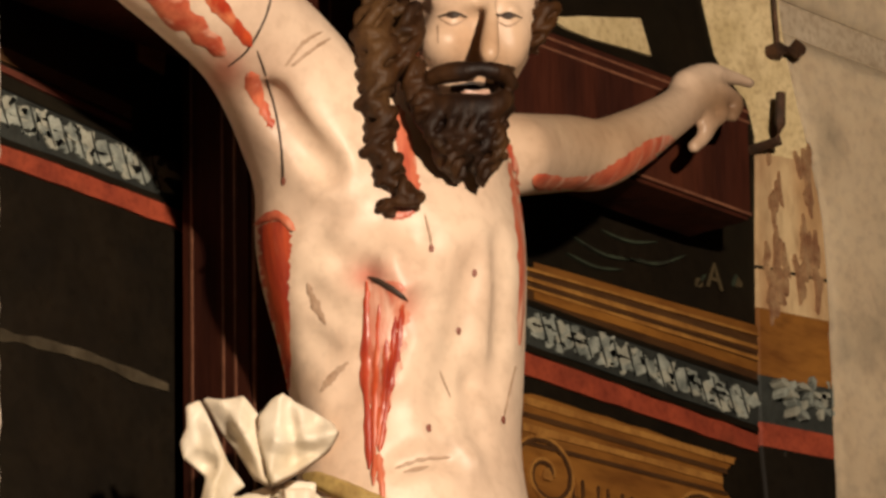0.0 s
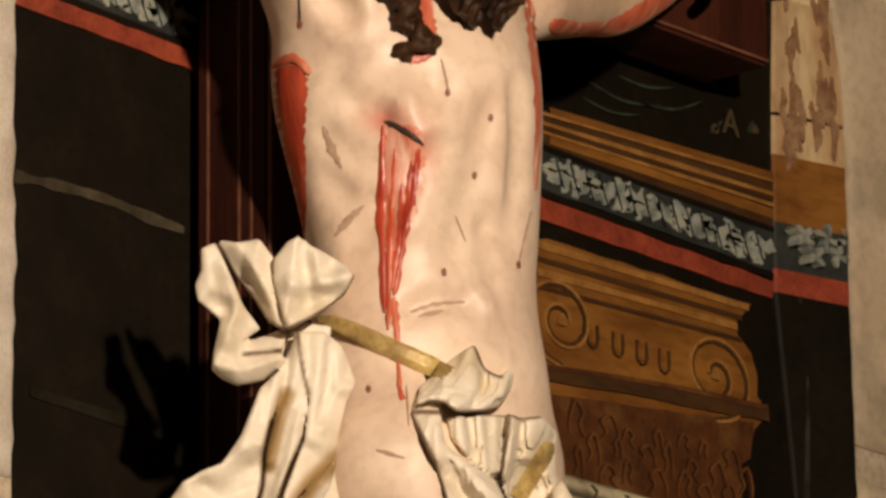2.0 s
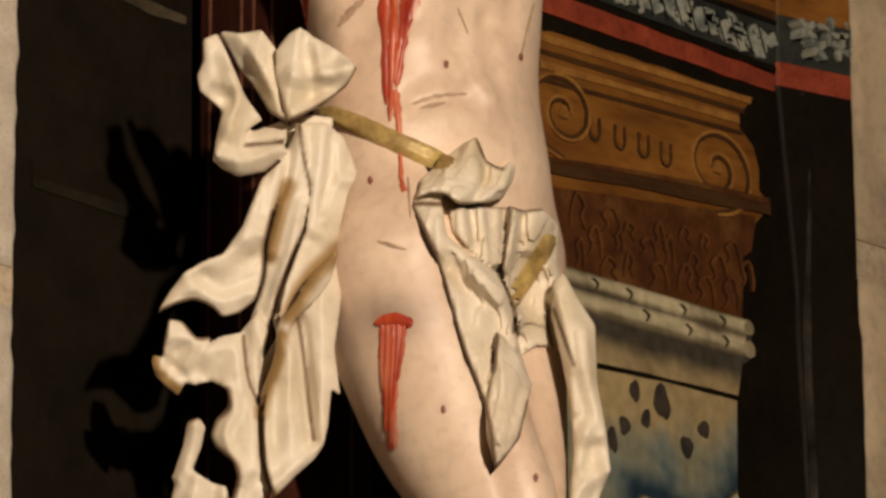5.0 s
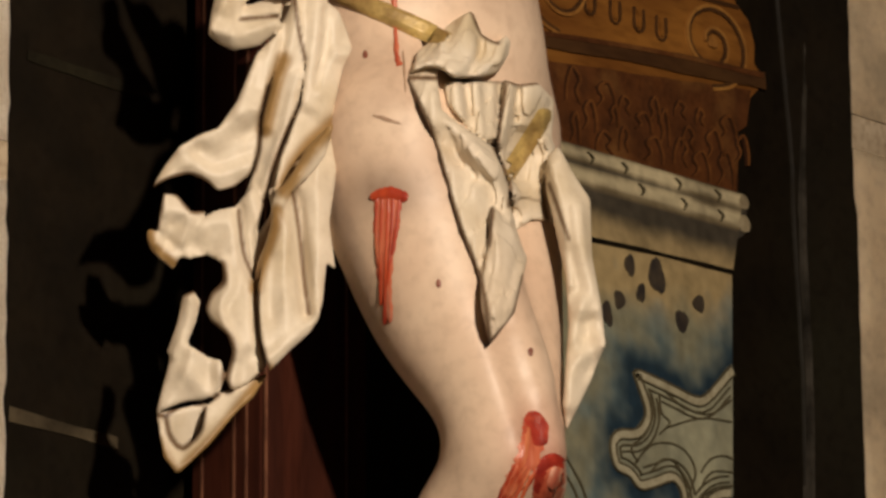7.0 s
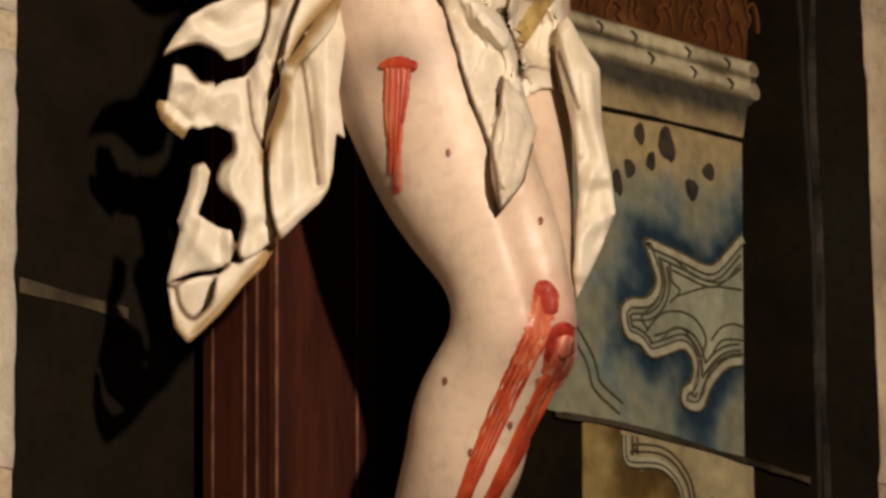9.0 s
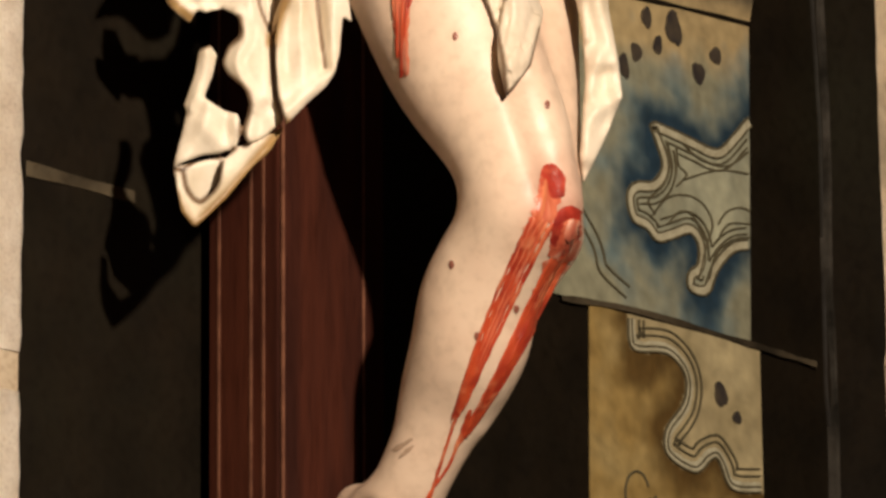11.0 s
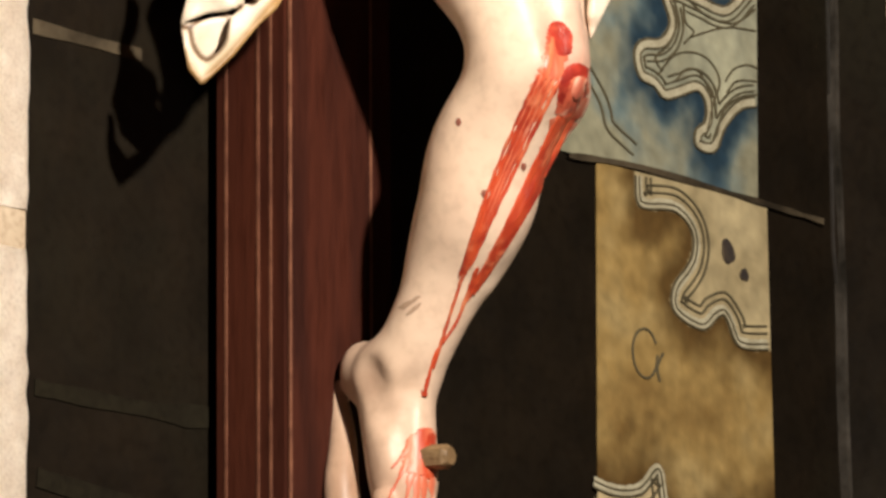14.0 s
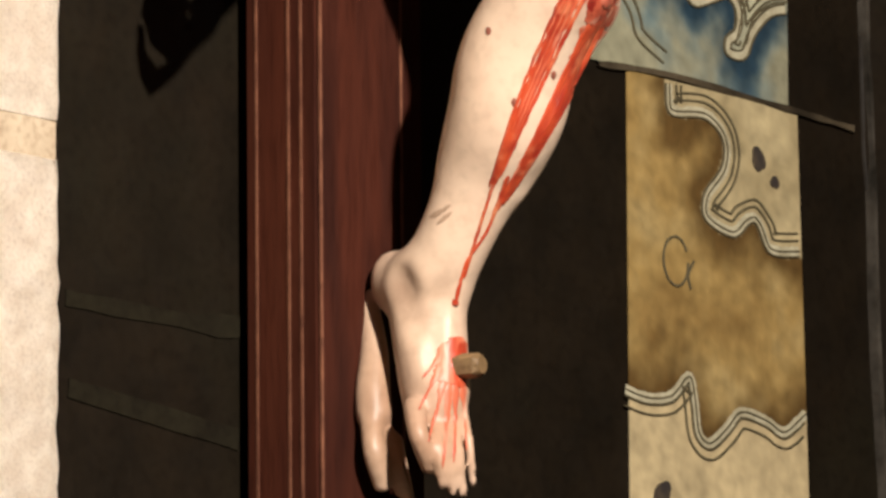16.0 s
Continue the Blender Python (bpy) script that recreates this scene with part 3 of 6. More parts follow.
ISLAND = smooth([(0.8669, 3.485), (0.815, 3.454), (0.7916, 3.433), (0.7593, 3.409), (0.7171, 3.413), (0.682, 3.418), (0.6471, 3.42), (0.6535, 3.402), (0.6647, 3.376), (0.6489, 3.355), (0.6179, 3.348), (0.6042, 3.332), (0.6124, 3.307), (0.6363, 3.301), (0.6545, 3.29), (0.6866, 3.3), (0.7102, 3.308), (0.7246, 3.297), (0.7242, 3.275), (0.7083, 3.262), (0.707, 3.246), (0.7236, 3.241), (0.7423, 3.247), (0.7555, 3.271), (0.7817, 3.296), (0.8117, 3.306), (0.8627, 3.308)], 5)
LOWER_EDGE = smooth([(0.6029, 3.196), (0.6099, 3.163), (0.6675, 3.166), (0.6981, 3.147), (0.6954, 3.116), (0.6657, 3.083), (0.667, 3.054), (0.715, 3.041), (0.7506, 3.062), (0.7763, 3.031), (0.8288, 3.034)])
BASE_EDGE = smooth([(0.5284, 2.852), (0.5657, 2.847), (0.6055, 2.854), (0.6355, 2.878), (0.6454, 2.847), (0.6505, 2.818), (0.6695, 2.809), (0.6987, 2.829), (0.7233, 2.849), (0.767, 2.844), (0.7962, 2.835),
                    (0.8283, 2.855), (0.8414, 2.864)])
SHORE = smooth([(0.5014, 3.311), (0.5433, 3.268), (0.557, 3.239), (0.5995, 3.218)])
TOP_SHADE = (0.7108, 3.493)[1]


def upper_colours(x, z):
    cloud, fine = cloudy(x, z, 14, 1), cloudy(x, z, 60, 4)
    c = np.ones(x.shape + (3,)) * np.array((0.235, 0.225, 0.150))
    c = mix(c, (0.36, 0.27, 0.135), (z - TOP_SHADE) / 0.04 + 0.4 + cloud * 0.8)
    d = distance(ISLAND, x, z, True)
    within = inside(ISLAND, x, z)
    c = mix(c, (0.110, 0.150, 0.150), (1.25 - d / 0.065) + cloud)
    c = mix(c, (0.016, 0.033, 0.050), (1.3 - d / 0.032) + cloud * 0.9)
    c = mix(c, (0.30, 0.295, 0.205), within * (0.85 + 0.3 * cloud))
    return c * (1 + 0.25 * fine + 0.2 * cloud)[..., None]


def lower_colours(x, z):
    cloud, fine = cloudy(x, z, 11, 7), cloudy(x, z, 60, 9)
    c = np.ones(x.shape + (3,)) * np.array((0.265, 0.178, 0.060))
    c = mix(c, (0.40, 0.30, 0.13), -cloud * 0.9)
    c = mix(c, (0.125, 0.075, 0.022), cloud * 1.1)
    low = np.interp(x, [p[0] for p in BASE_EDGE], np.maximum.accumulate([p[1] for p in BASE_EDGE][::-1])[::-1] * 0 + [p[1] for p in BASE_EDGE])
    right = inside(LOWER_EDGE + [(0.8808, 3.041), (0.8868, 3.259), (0.6033, 3.215)], x, z)
    d = np.minimum(distance(LOWER_EDGE, x, z), distance(BASE_EDGE, x, z))
    c = mix(c, (0.080, 0.046, 0.013), 1.15 - d / 0.045 + cloud * 0.9)
    c = mix(c, (0.33, 0.27, 0.15), right * (0.95 + 0.2 * cloud))
    c = mix(c, (0.40, 0.32, 0.18), inside(BASE_EDGE + [(0.865, 2.384), (0.483, 2.358)], x, z) * 1.0)
    return c * (1 + 0.25 * fine + 0.25 * cloud)[..., None]


def necking_colours(x, z):
    """Two pale rolls, a dark hollow and a sand-coloured fillet, as the painter shaded them."""
    cloud, fine = cloudy(x, z, 16, 3), cloudy(x, z, 70, 5)
    c = np.ones(x.shape + (3,)) * np.array((0.060, 0.050, 0.036))
    c = mix(c, (0.30, 0.225, 0.115), (3.594 - z + 0.004 * cloud) / 0.020)
    for middle, half in ((3.6475, 0.0088), (3.6245, 0.0105)):
        f = np.clip((z - middle) / half, -1.3, 1.3)
        c = mix(c, (0.15, 0.115, 0.065), (1.15 - np.abs(f)) / 0.12)
        c = mix(c, (0.45, 0.385, 0.245), (0.95 - np.abs(f - 0.2)) / 0.55 + 0.5 * cloud)
    return c * (1 + 0.3 * fine + 0.25 * cloud)[..., None]


painted_plate("necking_band", ((0.4780, 3.657), (0.8415, 3.657), (0.8200, 3.5625), (0.4771, 3.555)), necking_colours, 0.0045, necking)
part("dark_line", ribbon([(0.4770, 3.549), (0.6591, 3.559), (0.8194, 3.563)], 0.004, 0.0070, 0, 5, 0.3), BLACK_PAINT, necking)
painted_plate("upper_shaft", ((0.4771, 3.554), (0.8194, 3.562), (0.8154, 3.202), (0.4814, 3.205)), upper_colours, 0.004, column)
painted_plate("lower_shaft", ((0.54, 3.202), (0.8308, 3.197), (0.8438, 2.545), (0.5346, 2.573)), lower_colours, 0.004, column)


def moved(path, dx, dz):
    return [(x + dx, z + dz) for x, z in path]


LIMIT = (0.8174, 3.338)[0]
def vein(path, seed, pale=True):
    """A pale band of marbling with dark lines along it."""
    line = [p for p in path][::2]
    if len(line) < 4:
        return
    if pale:
        part("vein", ribbon(line, 0.011, 0.0052, 0.003, seed, 0.15), VEIN_PALE, column)
    part("vein_line", ribbon(line, 0.0019, 0.0064, 0.003, seed + 1, 0.15), VEIN, column)


def offset(path, d):
    out = []
    for i in range(len(path)):
        a, b = path[max(i - 1, 0)], path[min(i + 1, len(path) - 1)]
        n = math.hypot(b[0] - a[0], b[1] - a[1]) or 1
        out.append((path[i][0] - d * (b[1] - a[1]) / n, path[i][1] + d * (b[0] - a[0]) / n))
    return out


edge = [p for p in ISLAND if p[0] < LIMIT]
part("vein", ribbon(offset(edge, 0.004)[::2], 0.009, 0.0052, 0.003, 1, 0.2), VEIN_PALE, column)
part("vein_line", ribbon(offset(edge, 0.0092)[::2], 0.0019, 0.0064, 0.003, 2, 0.3), VEIN, column)
part("vein_line", ribbon(offset(edge, -0.0012)[::2], 0.0020, 0.0066, 0.003, 8, 0.3), VEIN, column)
for k, gap in enumerate((0.016, 0.023)):
    inner = offset(edge, gap)
    apart = distance(edge, np.array([p[0] for p in inner]), np.array([p[1] for p in inner]))
    run = []
    for p, d in zip(inner + [(0, 0)], list(apart) + [0]):
        if d > gap - 0.002 and p[0] < LIMIT - 0.004:
            run.append(p)
            continue
        if len(run) > 5:
            part("vein_line", ribbon(run[::2], 0.0018, 0.0064, 0.003, 70 + k, 0.3), VEIN, column)
        run = []
for k, path in enumerate(([(0.6993, 3.406), (0.7334, 3.393), (0.7768, 3.394), (0.8141, 3.416)],
                          [(0.6566, 3.411), (0.6765, 3.384), (0.6663, 3.355), (0.6398, 3.333), (0.6511, 3.319)],
                          [(0.6885, 3.402), (0.692, 3.381), (0.7055, 3.372), (0.6877, 3.356)],
                          [(0.6453, 3.316), (0.6728, 3.341), (0.707, 3.349), (0.7344, 3.343), (0.7497, 3.323), (0.7363, 3.293), (0.7239, 3.257)],
                          [(0.6723, 3.311), (0.694, 3.329), (0.7164, 3.327), (0.7365, 3.304)],
                          [(0.7596, 3.325), (0.7757, 3.342), (0.7977, 3.35), (0.8156, 3.349)],
                          [(0.7613, 3.312), (0.7804, 3.329), (0.8153, 3.334)],
                          [(0.7425, 3.26), (0.7559, 3.291), (0.784, 3.311), (0.815, 3.319)],
                          [(0.6986, 3.365), (0.7589, 3.386), (0.8136, 3.391)])):
    part("vein_line", ribbon([p for p in smooth(path, 4) if p[0] < LIMIT], 0.0018, 0.0060, 0.003, 3 + k, 0.3), VEIN, column)
for k, (path, d) in enumerate(((LOWER_EDGE, 0.006), (LOWER_EDGE, 0.0), (LOWER_EDGE, 0.018), (LOWER_EDGE, 0.026), (BASE_EDGE, 0.0), (BASE_EDGE, -0.007), (BASE_EDGE, -0.018), (SHORE, 0.0), (SHORE, 0.014))):
    vein([p for p in offset(path, d) if p[0] < LIMIT + (0.0 if k > 6 else 0.018)], 30 + 2 * k, k in (0, 4))
for k, (x, z, rx, rz, turn) in enumerate(((0.6394, 3.538) + (0.008, 0.012, 0.1), (0.6861, 3.534) + (0.013, 0.020, 0.25), (0.6584, 3.51) + (0.007, 0.011, -0.2), (0.6214, 3.496) + (0.009, 0.010, 0.0),
                                          (0.7587, 3.516) + (0.009, 0.010, -0.5), (0.7286, 3.491) + (0.010, 0.012, 0.3), (0.5999, 3.477) + (0.008, 0.014, 0.2), (0.7602, 3.134) + (0.010, 0.014, 0.3),
                                          (0.7882, 3.112) + (0.007, 0.007, 0.0), (0.5873, 2.742) + (0.012, 0.020, -0.5))):
    part("spot", blob(x, z, rx, rz, 0.0060, 500 + k, turn, 14, 0.2), SPOT, column)
ex, ez = (0.6161, 3.002)
part("mark", ribbon([(ex + 0.021 * math.cos(a), ez + 0.027 * math.sin(a)) for a in [0.5 + 0.58 * j for j in range(11)]], 0.0022, 0.0060, 0.003, 2), VEIN, column)
part("mark", ribbon([(0.6467, 3.006), (0.6368, 2.989), (0.6403, 2.974)], 0.0022, 0.0060, 0.003, 3), VEIN, column)

# ---------------------------------------------------------------- cross
cross = thing("cross", "dark red-brown wooden cross with thin painted lines", "cross")
upright = part("upright", box(-0.08, 0.08, -0.12, -0.02, 2.0, 5.2, 0.004), CROSS_WOOD, cross)
for y in (-0.037, -0.081, -0.098):
    part("painted_line", box(-0.0812, -0.079, y - 0.0016, y + 0.0016, 2.0, 5.19), LINE_PAINT, upright)
for x in (-0.0755, 0.045):
    part("painted_line", box(x - 0.0016, x + 0.0016, -0.1212, -0.119, 2.0, 5.19), LINE_PAINT, upright)
BEAM_END = (0.7559, -0.12, 4.217)[0]
BEAM_LOW, BEAM_HIGH = 4.154, 4.291
beam = part("crossbeam", box(-0.9, BEAM_END, -0.117, -0.023, BEAM_LOW, BEAM_HIGH, 0.004), CROSS_WOOD, cross)
for z in (BEAM_LOW + 0.006, BEAM_HIGH - 0.010, BEAM_HIGH - 0.022):
    part("painted_line", box(0.081, BEAM_END - 0.002, -0.1183, -0.116, z - 0.0015, z + 0.0015), LINE_PAINT, beam)

# ---------------------------------------------------------------- statue


class Field:
    """A solid on a grid, blended from rounded forms; negative inside."""

    def __init__(self, low, high, step):
        self.low, self.step = np.array(low, float), step
        self.shape = tuple(np.ceil((np.array(high) - low) / step).astype(int) + 1)
        self.value = np.full(self.shape, 0.09, np.float32)

    def block(self, low, high):
        a = np.clip(np.floor((np.array(low) - self.low) / self.step).astype(int), 0, self.shape)
        b = np.clip(np.ceil((np.array(high) - self.low) / self.step).astype(int) + 1, 0, self.shape)
        axes = [self.low[i] + self.step * np.arange(a[i], b[i], dtype=np.float32) for i in range(3)]
        return tuple(slice(a[i], b[i]) for i in range(3)), np.meshgrid(*axes, indexing="ij", sparse=True)

    def blend(self, where, d, k, carve=False):
        old = self.value[where]
        if carve:
            h = np.maximum(k - np.abs(old + d), 0) / k
            self.value[where] = np.maximum(old, -d) + h * h * k / 4
        else:
            h = np.maximum(k - np.abs(old - d), 0) / k
            self.value[where] = np.minimum(old, d) - h * h * k / 4

    def limb(self, p, q, r0, r1, k=0.02, carve=False):
        p, q = np.array(p, float), np.array(q, float)
        reach = max(r0, r1) + k + 0.06
        where, (x, y, z) = self.block(np.minimum(p, q) - reach, np.maximum(p, q) + reach)
        d = q - p
        n = max(float(d @ d), 1e-9)
        t = np.clip(((x - p[0]) * d[0] + (y - p[1]) * d[1] + (z - p[2]) * d[2]) / n, 0, 1)
        far = np.sqrt((x - p[0] - t * d[0]) ** 2 + (y - p[1] - t * d[1]) ** 2 + (z - p[2] - t * d[2]) ** 2)
        self.blend(where, (far - (r0 + (r1 - r0) * t)).astype(np.float32), k, carve)

    def chain(self, rows, k=0.02, carve=False):
        """One limb through several places, each with its radius, rounded between them."""
        if len(rows) > 2 and not carve:
            places, radii = np.array([p for p, r in rows], float), [r for p, r in rows]
            fine = np.array(smooth([tuple(p) for p in places], 9))
            along = np.interp(np.arange(len(fine)) / 9, np.arange(len(rows)), radii)
            along = np.convolve(np.pad(along, 4, mode="edge"), np.ones(9) / 9, "valid")
            rows = list(zip(fine, along))
        places = np.array([p for p, r in rows], float)
        reach = max(r for p, r in rows) + k + 0.06
        where, (x, y, z) = self.block(places.min(0) - reach, places.max(0) + reach)
        best = None
        for (p, r0), (q, r1) in zip(rows, rows[1:]):
            p, d = np.array(p, float), np.array(q, float) - np.array(p, float)
            t = np.clip(((x - p[0]) * d[0] + (y - p[1]) * d[1] + (z - p[2]) * d[2]) / max(float(d @ d), 1e-9), 0, 1)
            far = np.sqrt((x - p[0] - t * d[0]) ** 2 + (y - p[1] - t * d[1]) ** 2 + (z - p[2] - t * d[2]) ** 2) - (r0 + (r1 - r0) * t)
            best = far if best is None else np.minimum(best, far)
        self.blend(where, best.astype(np.float32), k, carve)

    def ball(self, c, size, k=0.02, turn=(0, 0, 0), carve=False):
        c, size = np.array(c, float), np.array(size, float)
        reach = size.max() + k + 0.06
        where, (x, y, z) = self.block(c - reach, c + reach)
        m = np.array(Euler([radians(a) for a in turn]).to_matrix().transposed())
        px, py, pz = x - c[0], y - c[1], z - c[2]
        u = [(m[i][0] * px + m[i][1] * py + m[i][2] * pz) / size[i] for i in range(3)]
        far = np.sqrt(u[0] ** 2 + u[1] ** 2 + u[2] ** 2)
        self.blend(where, ((far - 1) * size.min()).astype(np.float32), k, carve)

    def surface(self):
        """Points and quads of the zero level."""
        v = self.value
        inside = v < 0
        n = self.shape
        count = np.zeros([i - 1 for i in n], np.int8)
        total = np.zeros(list(count.shape) + [3], np.float32)
        crossings = np.zeros(count.shape, np.int8)
        lo, hi = slice(0, -1), slice(1, None)
        for axis in range(3):
            first = [slice(None)] * 3
            last = [slice(None)] * 3
            first[axis], last[axis] = lo, hi
            a, b = v[tuple(first)], v[tuple(last)]
            flip = (a < 0) != (b < 0)
            t = np.where(flip, a / np.where(flip, a - b, 1), 0).astype(np.float32)
            others = [i for i in range(3) if i != axis]
            for s0 in (0, 1):
                for s1 in (0, 1):
                    pick = [slice(None)] * 3
                    pick[others[0]] = hi if s0 else lo
                    pick[others[1]] = hi if s1 else lo
                    f, tt = flip[tuple(pick)], t[tuple(pick)]
                    crossings += f
                    total[..., axis] += tt
                    total[..., others[0]] += f * s0
                    total[..., others[1]] += f * s1
        used = crossings > 0
        index = np.full(count.shape, -1, np.int64)
        index[used] = np.arange(used.sum())
        cells = np.argwhere(used)
        points = self.low + self.step * (cells + total[used] / crossings[used][:, None])
        quads = []
        for axis in range(3):
            o0, o1 = [i for i in range(3) if i != axis]
            pick = [slice(1, -1)] * 3
            pick[axis] = lo
            nxt = list(pick)
            nxt[axis] = hi
            a, b = inside[tuple(pick)], inside[tuple(nxt)]
            at = np.argwhere(a != b)
            out = a[tuple(at.T)]
            base = at.copy()
            base[:, o0] += 1
            base[:, o1] += 1

            def cell(d0, d1):
                c = base.copy()
                c[:, o0] += d0
                c[:, o1] += d1
                return index[tuple(c.T)]

            ring = np.stack([cell(-1, -1), cell(0, -1), cell(0, 0), cell(-1, 0)], 1)
            turn = out if axis != 1 else ~out
            ring[~turn] = ring[~turn][:, ::-1]
            quads.append(ring)
        return points, np.concatenate(quads)


EAST, OUT = np.array((0.68, -0.733)), np.array((-0.733, -0.68))


def frontal(x, y, z):
    """Across, up and outward of a place, as the carver saw the figure's open side."""
    out = OUT[0] * x + OUT[1] * y
    return EAST[0] * x + EAST[1] * y, z + 0.25 * (out - 0.30), out


def polygon_distance(poly, s, h):
    return np.where(inside(poly, s, h), -1, 1) * distance(poly, s, h, True)


def smooth_max(a, b, k):
    g = np.maximum(k - np.abs(a - b), 0) / k
    return np.maximum(a, b) + g * g * k / 4


flesh = Field((-0.55, -0.48, 2.60), (0.72, -0.05, 4.46), 0.0045)
# trunk
flesh.ball((0, -0.2434, 3.929), (0.157, 0.120, 0.20), 0.03)
flesh.ball((0, -0.2637, 3.755), (0.130, 0.103, 0.20), 0.05)
flesh.ball((0.01, -0.26, 3.577), (0.138, 0.112, 0.14), 0.05)
# ribs, breast and belly
flesh.ball((-0.0107, -0.334, 3.894), (0.07, 0.05, 0.07), 0.04)
flesh.ball((-0.0856, -0.2312, 3.912), (0.06, 0.05, 0.08), 0.04)
flesh.limb((-0.0784, -0.3316, 3.843), (-0.0797, -0.3082, 3.74), 0.020, 0.012, 0.03)
flesh.limb((-0.0818, -0.3383, 3.835), (0.0001, -0.3677, 3.769), 0.016, 0.010, 0.03)
flesh.limb((-0.0968, -0.3148, 3.633), (-0.0238, -0.3641, 3.657), 0.010, 0.008, 0.02)


def skin_point(s, h, rise):
    """The place on the body at that width and height, moved outward by rise."""
    steps = np.arange(0.48, -0.45, -0.0025)
    places = np.stack([EAST[0] * s + OUT[0] * steps, EAST[1] * s + OUT[1] * steps, h - 0.25 * (steps - 0.30)], 1)
    cells = np.clip(((places - flesh.low) / flesh.step).round().astype(int), 0, np.array(flesh.shape) - 1)
    hit = np.argmax(flesh.value[tuple(cells.T)] < 0)
    return places[hit] + np.array((OUT[0], OUT[1], 0)) * rise


def groove(path, r, depth, k=0.012):
    flesh.chain([(tuple(skin_point(s, h, r - depth)), r) for s, h in smooth(path, 4)], k, True)


def ridge(path, r, height, k=0.012):
    flesh.chain([(tuple(skin_point(s, h, height - r)), r) for s, h in smooth(path, 4)], k)


# hollows between the ribs and along the belly
# (cut once the limbs are joined)
# arms
flesh.chain([((-0.13, -0.2457, 4.032), 0.078), ((-0.22, -0.2506, 4.091), 0.064), ((-0.4, -0.2673, 4.128), 0.050)], 0.04)
flesh.limb((-0.1525, -0.2621, 4.029), (-0.1331, -0.2977, 3.94), 0.030, 0.020, 0.04)
flesh.limb((-0.2166, -0.2739, 4.004), (-0.1708, -0.3086, 3.941), 0.012, 0.010, 0.02, True)
flesh.chain([((0.16, -0.2703, 4.051), 0.045), ((0.3, -0.2263, 4.097), 0.041), ((0.38, -0.2148, 4.12), 0.039), ((0.52, -0.1884, 4.201), 0.024), ((0.58, -0.1847, 4.247), 0.025)], 0.03)
# hand with bent fingers
for rows in ([((0.5579, -0.1880, 4.2462), 0.0200), ((0.5857, -0.1880, 4.2634), 0.0170), ((0.6104, -0.1880, 4.2717), 0.0110)],
             [((0.5956, -0.1950, 4.2691), 0.0110), ((0.6323, -0.1950, 4.2727), 0.0080), ((0.6619, -0.1950, 4.2744), 0.0055)],
             [((0.5948, -0.2000, 4.2486), 0.0120), ((0.6275, -0.2000, 4.2434), 0.0090), ((0.6193, -0.2000, 4.2234), 0.0075)],
             [((0.5798, -0.1970, 4.2374), 0.0120), ((0.6048, -0.1970, 4.2246), 0.0090), ((0.5760, -0.1970, 4.2012), 0.0075)],
             [((0.5675, -0.1920, 4.2294), 0.0120), ((0.5858, -0.1920, 4.2024), 0.0088), ((0.5607, -0.1920, 4.1760), 0.0075)]):
    flesh.chain(rows, 0.006)
# legs
flesh.chain([((-0.07, -0.2883, 3.482), 0.098), ((-0.05, -0.3348, 3.326), 0.081), ((-0.035, -0.3819, 3.229), 0.064), ((-0.03, -0.399, 3.159), 0.054)], 0.03)
flesh.chain([((0.09, -0.2591, 3.519), 0.086), ((0.036, -0.3640, 3.158), 0.043)], 0.03)
flesh.chain([((-0.03, -0.4011, 3.156), 0.053), ((-0.02, -0.3378, 3.086), 0.060), ((-0.01, -0.311, 3.034), 0.060), ((0, -0.2752, 2.989), 0.050), ((0, -0.248, 2.943), 0.038), ((0, -0.2105, 2.887), 0.037)], 0.02)
flesh.ball((0.0433, -0.3629, 3.191), (0.026, 0.026, 0.034), 0.02)
flesh.ball((0.0688, -0.3536, 3.159), (0.026, 0.026, 0.036), 0.02)
flesh.limb((0.0752, -0.3532, 3.146), (0.0109, -0.2913, 2.965), 0.022, 0.012, 0.02)
# feet
flesh.ball((0, -0.1513, 2.883), (0.025, 0.025, 0.032), 0.02)
flesh.chain([((0, -0.1907, 2.872), 0.041), ((0, -0.1977, 2.814), 0.037), ((0, -0.2033, 2.768), 0.036), ((-0.003, -0.206, 2.742), 0.027)], 0.02)
for root, knuckle, tip, r in (((-0.0347, -0.2060, 2.7459), (-0.0476, -0.2240, 2.7135), (-0.0260, -0.2180, 2.6863), 0.0105),
                             ((-0.0173, -0.2160, 2.7351), (-0.0304, -0.2340, 2.6982), (-0.0183, -0.2280, 2.6681), 0.0066),
                             ((-0.0084, -0.2200, 2.7395), (-0.0196, -0.2380, 2.6990), (-0.0076, -0.2320, 2.6611), 0.0060),
                             ((0.0025, -0.2240, 2.7416), (-0.0088, -0.2420, 2.6997), (0.0032, -0.2360, 2.6592), 0.0058),
                             ((0.0157, -0.2260, 2.7441), (0.0044, -0.2440, 2.7074), (0.0155, -0.2380, 2.6718), 0.0056)):
    flesh.chain([(root, r * 1.1), (knuckle, r), (tip, r * 0.85)], 0.0022)
flesh.chain([((-0.0032, -0.1150, 2.8722), 0.009), ((-0.0013, -0.1200, 2.8443), 0.012), ((-0.0067, -0.1280, 2.8100), 0.015), ((-0.0156, -0.1340, 2.7757), 0.018), ((-0.0184, -0.1380, 2.7489), 0.019)], 0.008)
